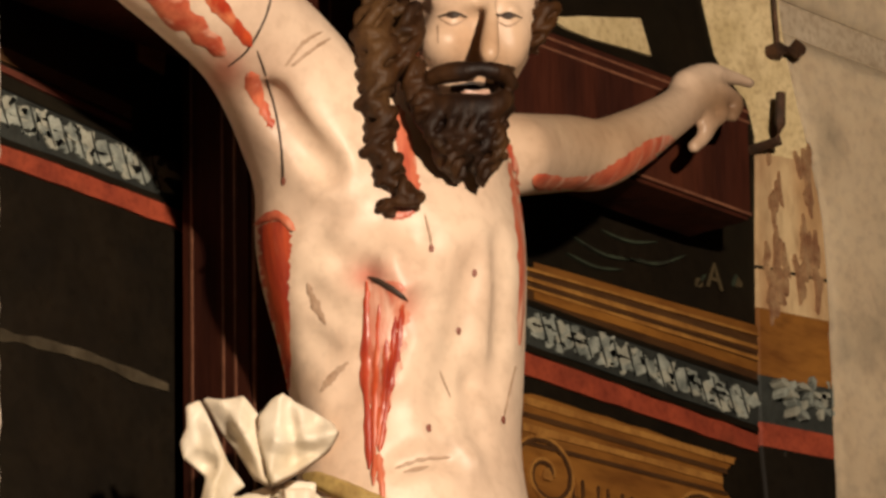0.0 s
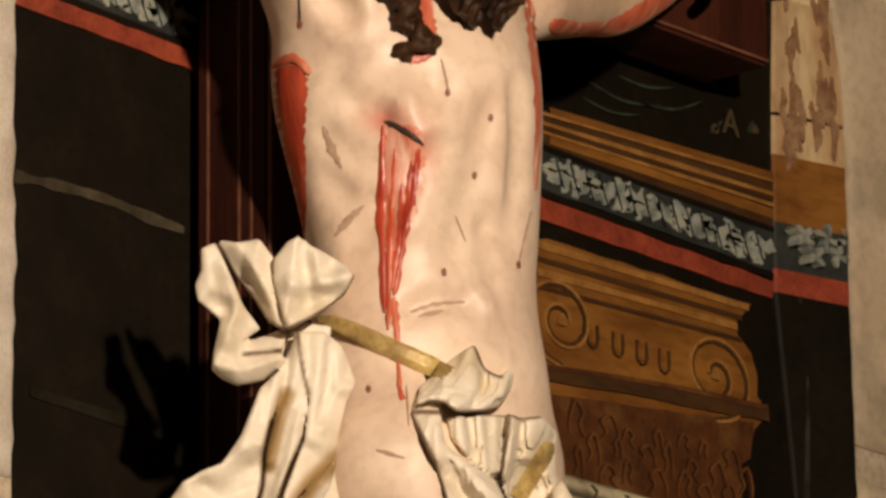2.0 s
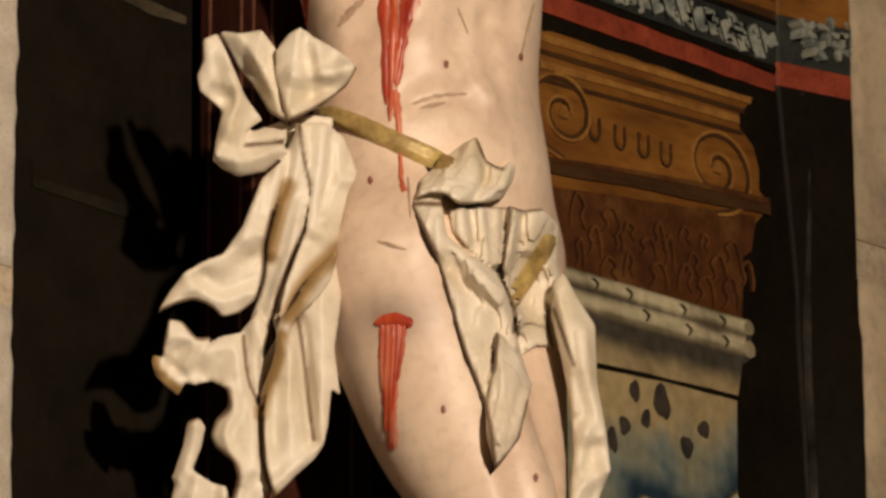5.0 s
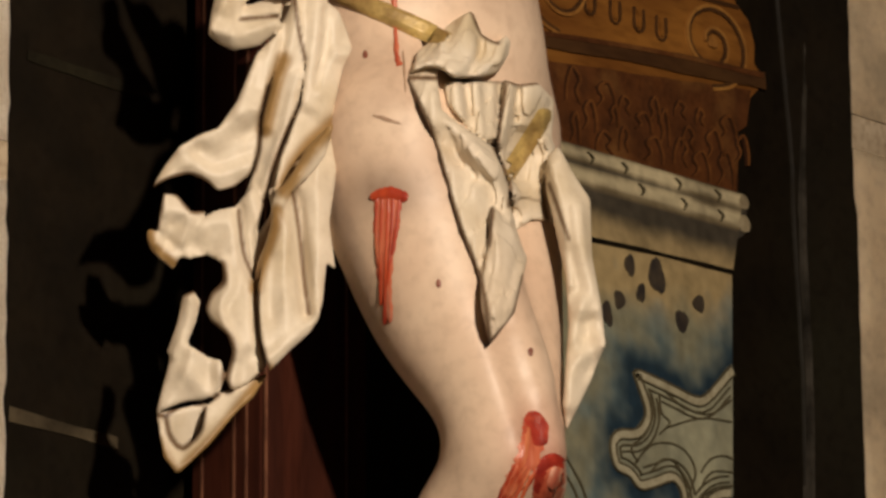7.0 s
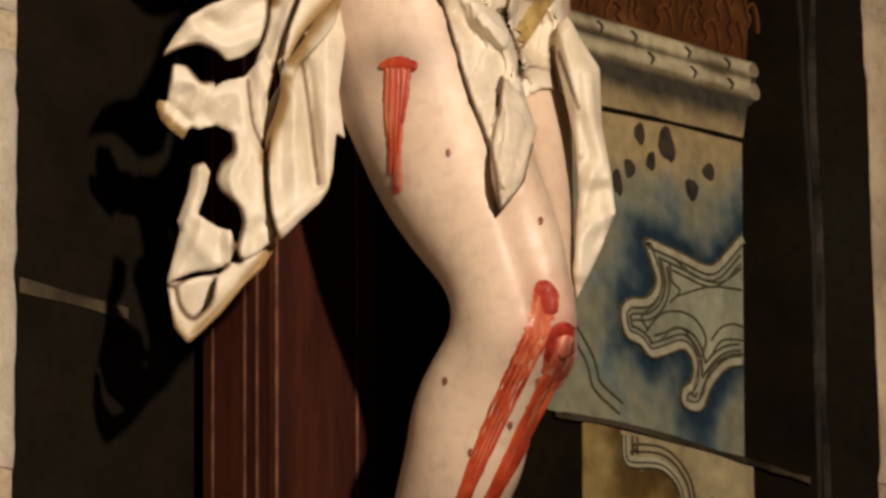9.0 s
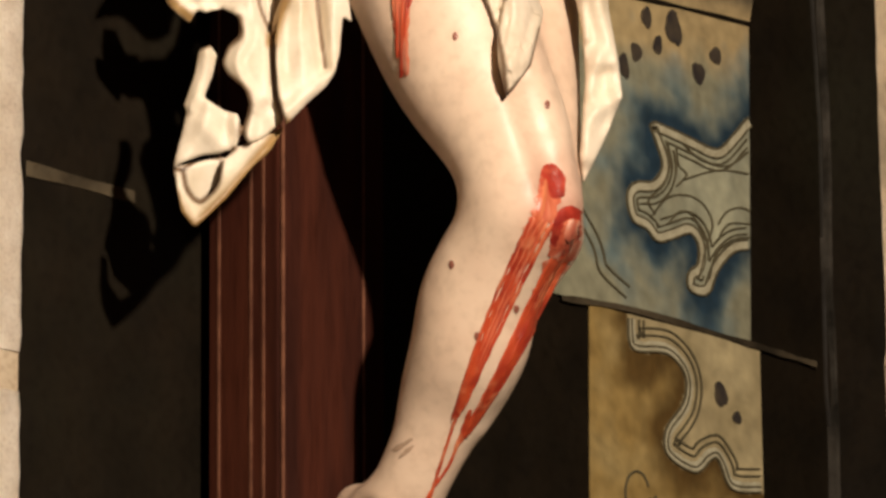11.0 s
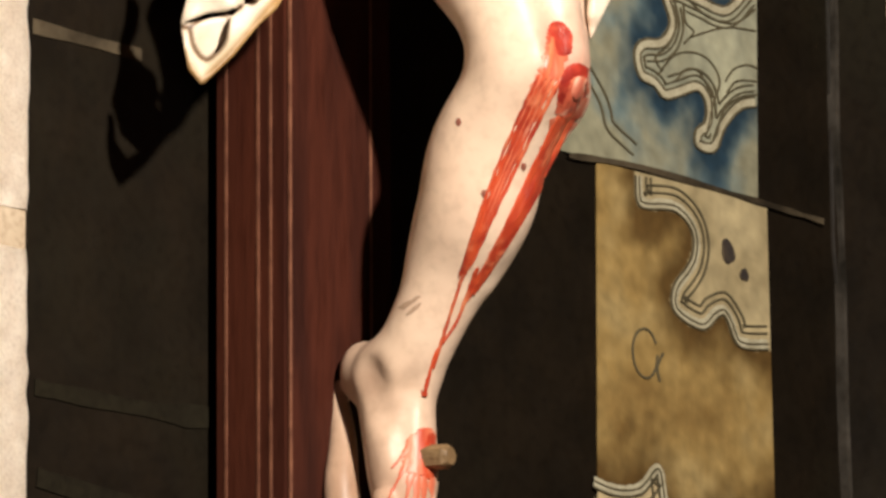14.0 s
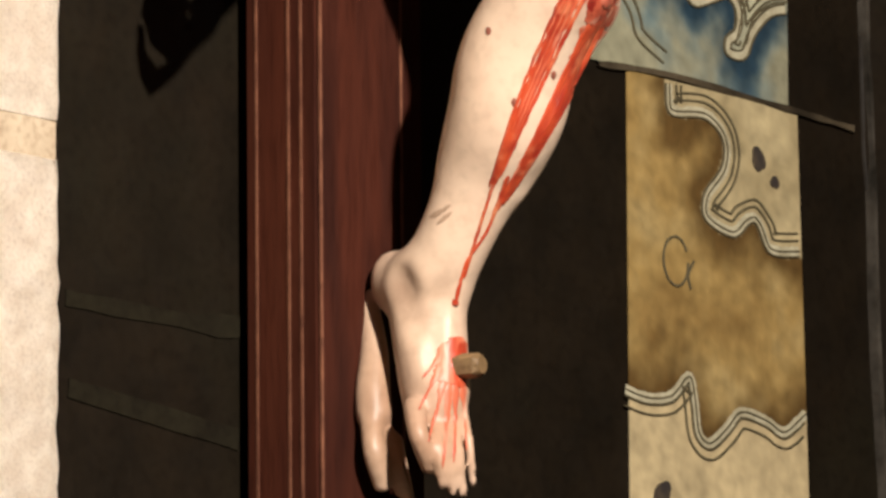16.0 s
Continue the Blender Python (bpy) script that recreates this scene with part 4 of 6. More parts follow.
for root, knuckle, tip, r in (((-0.0245, -0.1400, 2.7415), (-0.0321, -0.1500, 2.7072), (-0.0166, -0.1460, 2.6769), 0.0115),
                             ((-0.0084, -0.1460, 2.7297), (-0.0122, -0.1560, 2.6957), (0.0053, -0.1520, 2.6708), 0.0085),
                             ((-0.0017, -0.1520, 2.7232), (-0.0036, -0.1620, 2.6895), (0.0120, -0.1580, 2.6625), 0.0075)):
    flesh.chain([(root, r * 1.05), (knuckle, r), (tip, r * 0.8)], 0.003)
# head: plain carved features
flesh.ball((0.0058, -0.3518, 4.157), (0.066, 0.072, 0.105), 0.02)
flesh.limb((0.03, -0.3026, 4.107), (0, -0.2961, 4.015), 0.055, 0.07, 0.03)
flesh.limb((-0.0403, -0.4198, 4.134), (-0.0585, -0.4295, 4.068), 0.008, 0.0125, 0.012)
flesh.ball((-0.0522, -0.3629, 4.099), (0.026, 0.026, 0.026), 0.02)
flesh.ball((0.0026, -0.4072, 4.103), (0.016, 0.016, 0.024), 0.02)
flesh.limb((-0.067, -0.369, 4.141), (-0.0526, -0.4022, 4.134), 0.011, 0.010, 0.012)
flesh.limb((-0.0731, -0.408, 4.028), (-0.0544, -0.4251, 4.03), 0.0065, 0.006, 0.004)
flesh.limb((-0.0768, -0.3848, 4.12), (-0.063, -0.4056, 4.117), 0.010, 0.010, 0.008, True)
flesh.limb((-0.0311, -0.4253, 4.122), (-0.0156, -0.4332, 4.125), 0.009, 0.009, 0.008, True)
flesh.ball((-0.0569, -0.3828, 4.125), (0.012, 0.012, 0.010), 0.004)
flesh.ball((-0.012, -0.418, 4.129), (0.011, 0.011, 0.009), 0.004)

ridge([(0.1811, 3.868), (0.1904, 3.838), (0.1857, 3.784), (0.1737, 3.731)], 0.016, 0.006)
ridge([(0.1214, 3.886), (0.1555, 3.874), (0.1781, 3.856)], 0.022, 0.004)
for path, r, depth in (([(0.0528, 4.032), (0.0766, 3.995), (0.1107, 3.955)], 0.018, 0.016), ([(0.1506, 3.946), (0.1275, 3.922), (0.1073, 3.904)], 0.012, 0.004), ([(0.2043, 3.897), (0.2022, 3.867), (0.1979, 3.844)], 0.016, 0.004),
                       ([(0.1973, 3.802), (0.1541, 3.749), (0.1198, 3.725)], 0.020, 0.007), ([(0.2145, 3.811), (0.251, 3.778), (0.2702, 3.73)], 0.020, 0.006), ([(0.2726, 3.777), (0.2547, 3.718), (0.2676, 3.677)], 0.014, 0.005),
                       ([(0.2636, 3.855), (0.2483, 3.784), (0.2272, 3.701)], 0.020, 0.006), ([(0.1783, 3.642), (0.2039, 3.652), (0.235, 3.656)], 0.010, 0.004), ([(0.0985, 3.88), (0.1268, 3.856), (0.1438, 3.85)], 0.014, 0.003),
                       ([(0.0895, 3.827), (0.1206, 3.802), (0.1433, 3.796)], 0.014, 0.004), ([(0.0919, 3.779), (0.1201, 3.755), (0.1428, 3.755)], 0.014, 0.004), ([(0.2926, 3.879), (0.2941, 3.801), (0.2842, 3.724)], 0.016, 0.004),
                       ([(0.1816, 3.646), (0.2099, 3.655), (0.2495, 3.646)], 0.012, 0.004), 
                       ([(0.2728, 3.2918), (0.2835, 3.2518), (0.2943, 3.2198), (0.3058, 3.1880), (0.3103, 3.1661)], 0.018, 0.008), ([(0.1078, 2.837), (0.1187, 2.814), (0.1268, 2.792)], 0.018, 0.003), ([(0.1573, 2.825), (0.1488, 2.792), (0.1485, 2.758)], 0.014, 0.003)):
    groove(path, r, depth)

# ---- loincloth
cloth = Field((-0.40, -0.48, 3.0), (0.32, -0.04, 3.92), 0.0029)


def creased(folds, s, h):
    """Carved drapery: sharp crests and valleys over a soft unevenness."""
    total = 0.0014 * np.sin(70 * s + 5 * np.sin(17 * h) + 9 * h) + 0.0009 * np.sin(150 * s + 40 * h + 4 * np.sin(31 * h))
    for path, width, height in folds:
        total += height * np.clip(1.05 - np.sqrt((distance(smooth(path, 4), s, h) / width) ** 2 + 0.003), 0, 1)
    return total


def cloth_block(outline, reach):
    """The part of the cloth's grid round an outline, as places and as width, height and depth."""
    sa, sb = min(p[0] for p in outline) - 0.02, max(p[0] for p in outline) + 0.02
    ha, hb = min(p[1] for p in outline) - 0.05, max(p[1] for p in outline) + 0.05
    corners = [EAST * s + OUT * o for s in (sa, sb) for o in reach]
    where, axes = cloth.block((min(c[0] for c in corners), min(c[1] for c in corners), ha), (max(c[0] for c in corners), max(c[1] for c in corners), hb))
    x, y, z = np.broadcast_arrays(*axes)
    s, h, o = frontal(x, y, z)
    near = (s > sa) & (s < sb) & (o > reach[0]) & (o < reach[1]) & (h > ha + 0.03) & (h < hb - 0.03)
    return where, (x, y, z), s, h, o, near


def leaning(outline, s, h, lean_s, lean_h):
    ms, mh = np.mean([p[0] for p in outline]), np.mean([p[1] for p in outline])
    return lean_s * (s - ms) + lean_h * (h - mh)


def sheet(outline, out, lean_s, lean_h, folds, thick=0.0045):
    """A freely hanging leaf of carved cloth, leaning to a side or forward."""
    where, places, s, h, o, near = cloth_block(outline, (out - 0.05, out + 0.06))
    d = np.full(s.shape, 0.09, np.float32)
    s, h, o = s[near], h[near], o[near]
    rise = leaning(outline, s, h, lean_s, lean_h) + creased(folds, s, h)
    d[near] = smooth_max(polygon_distance(outline, s, h), 0.8 * (np.abs(o - out - rise) - thick), 0.004)
    cloth.blend(where, d, 0.0015)


def laid(outline, thick, lean_s, lean_h, folds):
    """A leaf of carved cloth that lies on the body."""
    where, places, s, h, o, near = cloth_block(outline, (0.10, 0.42))
    i, j, k = (np.clip(((c - flesh.low[n]) / flesh.step).round().astype(int), 0, flesh.shape[n] - 1) for n, c in enumerate(places))
    body = flesh.value[i, j, k]
    near &= (body < 0.06) & (body > -0.03)
    d = np.full(s.shape, 0.09, np.float32)
    s, h = s[near], h[near]
    rise = np.maximum(thick + leaning(outline, s, h, lean_s, lean_h) + creased(folds, s, h), 0.003)
    d[near] = smooth_max(polygon_distance(outline, s, h), body[near] - rise, 0.004)
    cloth.blend(where, d, 0.0015)


# hidden back of the hanging end
sheet([(0.0167, 3.4750), (0.0455, 3.5050), (0.0744, 3.5052), (0.0868, 3.4455), (0.0890, 3.3522), (0.0747, 3.2931), (0.0339, 3.2529), (0.0115, 3.2423), (0.0092, 3.2928), (0.0172, 3.3603), (0.0417, 3.4028), (0.0334, 3.4325)], 0.250, 0.00, 0.00,
      [], 0.0300)
# upper left bulge below the knot
sheet([(-0.0775, 3.4240), (-0.0722, 3.4354), (-0.0662, 3.4459), (-0.0509, 3.4670), (-0.0318, 3.4789), (-0.0127, 3.4861), (0.0059, 3.5145), (0.0189, 3.5476), (0.0250, 3.5637), (0.0425, 3.5795), (0.0535, 3.5923), (0.0491, 3.5604), (0.0369, 3.5286), (0.0296, 3.4969), (0.0273, 3.4631), (0.0200, 3.4387), (0.0038, 3.4252), (-0.0132, 3.4209), (-0.0247, 3.4318), (-0.0418, 3.4384), (-0.0621, 3.4325)], 0.338, -0.15, 0.10,
      [([(-0.0501, 3.4649), (-0.0135, 3.4840), (0.0190, 3.5053)], 0.0220, 0.0140), ([(-0.0338, 3.4629), (-0.0094, 3.4651), (0.0252, 3.4884)], 0.0100, -0.0060), ([(0.0250, 3.5561), (0.0149, 3.5222), (0.0068, 3.5052)], 0.0120, 0.0080), ([(-0.0702, 3.4312), (-0.0418, 3.4481), (-0.0133, 3.4377), (0.0192, 3.4483)], 0.0120, 0.0080), ([(0.0413, 3.5774), (0.0360, 3.5477), (0.0280, 3.5053)], 0.0080, 0.0060), ([(-0.0175, 3.4629), (0.0069, 3.4715)], 0.0120, 0.0070)], 0.0045)
# narrow pleat below the knot
sheet([(0.0484, 3.5908), (0.0623, 3.6229), (0.0730, 3.5909), (0.0730, 3.5568), (0.0682, 3.5122), (0.0519, 3.4740), (0.0397, 3.4381), (0.0284, 3.3834), (0.0265, 3.3330), (0.0163, 3.3539), (0.0080, 3.4001), (0.0193, 3.4338), (0.0274, 3.4634), (0.0297, 3.4972), (0.0370, 3.5291)], 0.318, 0.25, 0.10,
      [([(0.0639, 3.6165), (0.0578, 3.5695), (0.0456, 3.5312), (0.0355, 3.4888)], 0.0120, 0.0100), ([(0.0640, 3.5398), (0.0457, 3.4635), (0.0316, 3.4212)], 0.0080, 0.0060), ([(0.0193, 3.4212), (0.0256, 3.3791)], 0.0100, 0.0050)], 0.0045)
# upper right pleat beside the thigh
sheet([(0.0577, 3.6205), (0.0885, 3.6227), (0.1082, 3.6070), (0.1213, 3.5696), (0.1114, 3.5483), (0.1032, 3.5101), (0.1008, 3.4847), (0.0783, 3.4677), (0.0600, 3.4465), (0.0470, 3.4212), (0.0413, 3.4212), (0.0486, 3.4549), (0.0608, 3.4887), (0.0689, 3.5121), (0.0746, 3.5566)], 0.326, -0.55, 0.05,
      [([(0.0885, 3.6163), (0.0844, 3.5822), (0.0803, 3.5397), (0.0762, 3.5142)], 0.0140, 0.0110), ([(0.1028, 3.5993), (0.1008, 3.5610), (0.0885, 3.5227)], 0.0100, 0.0080), ([(0.1069, 3.5631), (0.1192, 3.5645)], 0.0100, 0.0090), ([(0.0946, 3.6078), (0.0926, 3.5695), (0.0852, 3.5312)], 0.0060, -0.0050), ([(0.0680, 3.5609), (0.0640, 3.5142)], 0.0080, 0.0060), ([(0.0885, 3.5058), (0.1008, 3.5228)], 0.0140, 0.0070)], 0.0045)
# lower right leaf of the hanging end
sheet([(0.1006, 3.4904), (0.1055, 3.4448), (0.0982, 3.3901), (0.1044, 3.3411), (0.0950, 3.3473), (0.0918, 3.3105), (0.0874, 3.2917), (0.0781, 3.2771), (0.0587, 3.2595), (0.0389, 3.2386), (0.0311, 3.2665), (0.0269, 3.3186), (0.0308, 3.3479), (0.0486, 3.3857), (0.0469, 3.4067), (0.0615, 3.4236), (0.0770, 3.4489)], 0.330, -0.35, -0.05,
      [([(0.0615, 3.4202), (0.0677, 3.3816), (0.0723, 3.3355), (0.0772, 3.2979)], 0.0100, -0.0130), ([(0.0555, 3.4025), (0.0536, 3.3396), (0.0558, 3.2770)], 0.0160, 0.0070), ([(0.0859, 3.4447), (0.0861, 3.3607), (0.0841, 3.3021)], 0.0140, 0.0100), ([(0.0414, 3.3521), (0.0395, 3.2936)], 0.0120, -0.0040), ([(0.0376, 3.2519), (0.0619, 3.2729), (0.0862, 3.2980)], 0.0080, 0.0060)], 0.0045)
# gilt turned hem across the hanging end
sheet([(0.1020, 3.4910), (0.0955, 3.4884), (0.0735, 3.4656), (0.0614, 3.4423), (0.0431, 3.4183), (0.0387, 3.4024), (0.0396, 3.3898), (0.0340, 3.3688), (0.0259, 3.3479), (0.0236, 3.3270), (0.0300, 3.3312), (0.0393, 3.3521), (0.0518, 3.3806), (0.0517, 3.4024), (0.0635, 3.4235), (0.0825, 3.4425), (0.0939, 3.4593)], 0.343, 0.35, 0.10,
      [([(0.0979, 3.4868), (0.0655, 3.4382), (0.0452, 3.4066), (0.0432, 3.3856), (0.0300, 3.3437)], 0.0090, 0.0060)], 0.0045)
# lower left leaf of the hanging end
sheet([(-0.0340, 3.3895), (-0.0157, 3.4022), (0.0046, 3.4065), (0.0229, 3.4297), (0.0339, 3.4066), (0.0251, 3.3835), (0.0232, 3.3436), (0.0261, 3.3227), (0.0254, 3.2851), (0.0369, 3.2435), (0.0183, 3.2268), (0.0005, 3.2192), (-0.0044, 3.2329), (0.0020, 3.2600), (-0.0021, 3.2746), (-0.0192, 3.2883), (-0.0250, 3.3016), (-0.0194, 3.3183), (-0.0073, 3.3309), (-0.0081, 3.3468), (-0.0228, 3.3560), (-0.0399, 3.3517), (-0.0500, 3.3550), (-0.0461, 3.3727)], 0.322, 0.00, -0.05,
      [([(0.0079, 3.4023), (0.0129, 3.3603), (0.0236, 3.3332)], 0.0080, -0.0100), ([(0.0188, 3.4192), (0.0271, 3.3898)], 0.0100, 0.0070), ([(-0.0238, 3.3854), (0.0006, 3.3897), (0.0049, 3.3394), (0.0092, 3.2684)], 0.0200, 0.0100), ([(-0.0094, 3.3519), (-0.0011, 3.3268), (-0.0104, 3.3017), (0.0052, 3.2600), (0.0013, 3.2267)], 0.0090, 0.0090), ([(0.0171, 3.3269), (0.0194, 3.2684)], 0.0100, 0.0050), ([(-0.0297, 3.3601), (-0.0197, 3.3812)], 0.0120, -0.0050)], 0.0045)
# small folded flap with a gilt end
sheet([(-0.0663, 3.4196), (-0.0524, 3.4180), (-0.0381, 3.4012), (-0.0230, 3.4021), (-0.0319, 3.3874), (-0.0472, 3.3580), (-0.0560, 3.3403), (-0.0691, 3.3516), (-0.0785, 3.3608), (-0.0835, 3.3767), (-0.0799, 3.3842), (-0.0717, 3.3801), (-0.0694, 3.4019)], 0.325, -0.20, 0.25,
      [([(-0.0646, 3.4167), (-0.0665, 3.3893), (-0.0724, 3.3683)], 0.0080, 0.0070), ([(-0.0564, 3.4020), (-0.0401, 3.3937), (-0.0521, 3.3600)], 0.0140, 0.0090), ([(-0.0684, 3.3767), (-0.0500, 3.3601)], 0.0080, -0.0060)], 0.0045)
# fold above the pointed tip
sheet([(-0.0470, 3.3161), (-0.0356, 3.3208), (-0.0287, 3.3099), (-0.0326, 3.2890), (-0.0410, 3.2673), (-0.0211, 3.2536), (-0.0077, 3.2508), (-0.0044, 3.2329), (-0.0100, 3.2163), (-0.0269, 3.2091), (-0.0451, 3.2074), (-0.0653, 3.1994), (-0.0721, 3.1932), (-0.0706, 3.2056), (-0.0635, 3.2327), (-0.0584, 3.2547), (-0.0632, 3.2564), (-0.0517, 3.2889)], 0.322, 0.10, 0.15,
      [([(-0.0397, 3.3161), (-0.0415, 3.2890), (-0.0555, 3.2556)], 0.0080, 0.0080), ([(-0.0373, 3.2598), (-0.0433, 3.2348), (-0.0633, 3.2015)], 0.0200, 0.0120), ([(-0.0101, 3.2475), (-0.0088, 3.2184)], 0.0100, 0.0080), ([(-0.0392, 3.2390), (-0.0229, 3.2183)], 0.0120, 0.0060)], 0.0045)
# pointed tip
sheet([(-0.0720, 3.1950), (-0.0679, 3.1727), (-0.0645, 3.1521), (-0.0507, 3.1352), (-0.0347, 3.1501), (-0.0186, 3.1655), (0.0055, 3.1958), (0.0236, 3.2124), (0.0393, 3.2395), (0.0175, 3.2278), (-0.0011, 3.2206), (-0.0100, 3.2164), (-0.0236, 3.2039), (-0.0276, 3.1811), (-0.0348, 3.1704), (-0.0468, 3.1620), (-0.0582, 3.1748), (-0.0619, 3.1934), (-0.0672, 3.1975)], 0.330, -0.10, -0.20,
      [([(-0.0679, 3.1768), (-0.0507, 3.1439), (-0.0186, 3.1729), (0.0216, 3.2186)], 0.0100, 0.0060)], 0.0045)
# inner face of the pointed tip
sheet([(-0.0707, 3.1970), (-0.0209, 3.2076), (-0.0168, 3.1930), (-0.0260, 3.1722), (-0.0469, 3.1535), (-0.0652, 3.1679)], 0.304, -0.20, 0.30, [], 0.0060)
# back of the knot
sheet([(0.0467, 3.7078), (0.0640, 3.7200), (0.0972, 3.7016), (0.1158, 3.6822), (0.0889, 3.6434), (0.0559, 3.6261), (0.0493, 3.6518)], 0.282, 0.00, 0.00,
      [], 0.0120)
# left loop of the knot
sheet([(-0.0337, 3.7054), (-0.0186, 3.7123), (-0.0103, 3.6939), (0.0005, 3.6683), (0.0083, 3.6483), (0.0260, 3.6237), (0.0089, 3.6117), (0.0114, 3.5973), (0.0453, 3.6000), (0.0522, 3.5906), (0.0278, 3.5702), (0.0025, 3.5646), (-0.0139, 3.5726), (-0.0229, 3.5810), (-0.0213, 3.5980), (-0.0141, 3.6320), (-0.0256, 3.6426), (-0.0363, 3.6511), (-0.0396, 3.6682), (-0.0328, 3.6831)], 0.350, -0.10, 0.25,
      [([(-0.0287, 3.7003), (-0.0245, 3.6746), (-0.0285, 3.6533)], 0.0200, 0.0100), ([(-0.0094, 3.6875), (0.0001, 3.6491), (-0.0059, 3.6193), (-0.0180, 3.5895)], 0.0140, 0.0130), ([(-0.0180, 3.5853), (0.0065, 3.5811), (0.0432, 3.5932)], 0.0140, 0.0120), ([(-0.0232, 3.6490), (-0.0080, 3.6448)], 0.0120, -0.0080), ([(-0.0038, 3.6108), (0.0025, 3.5726)], 0.0120, 0.0070)], 0.0060)
# middle fold of the knot
sheet([(-0.0177, 3.7103), (-0.0136, 3.7154), (0.0019, 3.7121), (0.0245, 3.7161), (0.0331, 3.7045), (0.0397, 3.6960), (0.0381, 3.6746), (0.0480, 3.6321), (0.0521, 3.6185), (0.0333, 3.6295), (0.0169, 3.6583), (0.0012, 3.6787)], 0.356, 0.15, 0.10,
      [([(0.0020, 3.7108), (0.0246, 3.6789), (0.0431, 3.6278)], 0.0140, 0.0140), ([(0.0245, 3.7139), (0.0184, 3.6831)], 0.0120, 0.0100), ([(0.0103, 3.6788), (0.0267, 3.6490)], 0.0100, -0.0060)], 0.0060)
# right lobe of the knot
sheet([(0.0388, 3.6947), (0.0519, 3.7118), (0.0633, 3.7179), (0.0723, 3.7119), (0.0805, 3.7034), (0.0961, 3.6979), (0.1125, 3.6873), (0.1194, 3.6767), (0.1092, 3.6575), (0.0839, 3.6378), (0.0529, 3.6202), (0.0479, 3.6317), (0.0389, 3.6699)], 0.366, -0.15, 0.15,
      [([(0.0633, 3.7170), (0.0572, 3.6828), (0.0492, 3.6359)], 0.0180, 0.0130), ([(0.0797, 3.7021), (0.0838, 3.6744), (0.1125, 3.6788)], 0.0140, 0.0120), ([(0.0573, 3.6679), (0.0879, 3.6680), (0.1165, 3.6746)], 0.0140, 0.0110), ([(0.0695, 3.7085), (0.0724, 3.6786), (0.0757, 3.6488)], 0.0100, -0.0060), ([(0.0961, 3.6915), (0.0961, 3.6745)], 0.0100, -0.0050), ([(0.0533, 3.6241), (0.0839, 3.6403), (0.1125, 3.6639)], 0.0080, 0.0070)], 0.0060)
# cloth that joins the knot to the hanging end
sheet([(0.0361, 3.5696), (0.0475, 3.6209), (0.0598, 3.6317), (0.0969, 3.6276), (0.0907, 3.5827), (0.0640, 3.5655), (0.0477, 3.5526)], 0.312, 0.00, 0.10, [], 0.0080)
# tongue inside the knot
sheet([(0.0048, 3.6155), (0.0187, 3.6135), (0.0351, 3.6199), (0.0490, 3.6251), (0.0523, 3.6191), (0.0490, 3.6021), (0.0310, 3.5986), (0.0097, 3.5968)], 0.338, 0.20, -0.55,
      [([(0.0105, 3.6049), (0.0433, 3.6114)], 0.0100, 0.0060)], 0.0045)
# pleated cloth below the belt
laid([(0.2109, 3.5340), (0.2700, 3.5375), (0.2738, 3.5164), (0.2685, 3.4919), (0.2629, 3.4675), (0.2371, 3.4857), (0.2144, 3.5112)], 0.004, 0.00, 0.05,
     [([(0.2227, 3.5325), (0.2285, 3.4999)], 0.0100, 0.0100), ([(0.2444, 3.5346), (0.2500, 3.4797)], 0.0120, 0.0110), ([(0.2601, 3.5359), (0.2618, 3.4797)], 0.0080, 0.0090), ([(0.2334, 3.5325), (0.2383, 3.4999)], 0.0060, -0.0050)])
# cloth of the far hip
laid([(0.2727, 3.5388), (0.2877, 3.5343), (0.3074, 3.5369), (0.3269, 3.5206), (0.3267, 3.5003), (0.3242, 3.4799), (0.3342, 3.4516), (0.3496, 3.4233), (0.3573, 3.4071), (0.3589, 3.3708), (0.3413, 3.3708), (0.3219, 3.3929), (0.3024, 3.3948), (0.2866, 3.3827), (0.2775, 3.4291), (0.2722, 3.4473), (0.2645, 3.4708), (0.2686, 3.5001)], 0.010, 0.00, 0.05,
     [([(0.2798, 3.5347), (0.2736, 3.4960), (0.2657, 3.4736)], 0.0090, 0.0100), ([(0.2995, 3.5328), (0.2992, 3.4961)], 0.0200, 0.0090), ([(0.2876, 3.5286), (0.2855, 3.5001)], 0.0060, -0.0060), ([(0.3147, 3.4758), (0.3301, 3.4353), (0.3494, 3.3950)], 0.0140, 0.0100), ([(0.2830, 3.4230), (0.3065, 3.4191), (0.3184, 3.4434)], 0.0180, 0.0080), ([(0.3183, 3.4313), (0.3374, 3.3748)], 0.0080, -0.0060)])
# long strap of cloth
laid([(0.1780, 3.5521), (0.2064, 3.5645), (0.2047, 3.5339), (0.2078, 3.5063), (0.2329, 3.4861), (0.2611, 3.4672), (0.2742, 3.4328), (0.2773, 3.4085), (0.2934, 3.3554), (0.2871, 3.3360), (0.2779, 3.2982), (0.2540, 3.2692), (0.2456, 3.3318), (0.2232, 3.3941), (0.2007, 3.4762), (0.1741, 3.5358)], 0.008, 0.06, 0.00,
     [([(0.1965, 3.5298), (0.2062, 3.4973), (0.2375, 3.4731), (0.2649, 3.4489)], 0.0180, 0.0140), ([(0.1807, 3.5297), (0.2061, 3.4730), (0.2275, 3.3962), (0.2449, 3.3398)], 0.0100, 0.0030), ([(0.2121, 3.4811), (0.2374, 3.4286), (0.2469, 3.3559)], 0.0120, -0.0060), ([(0.2336, 3.4650), (0.2648, 3.4287), (0.2764, 3.3964)], 0.0120, 0.0100), ([(0.2413, 3.4245), (0.2412, 3.3922), (0.2469, 3.3600)], 0.0120, 0.0080)])
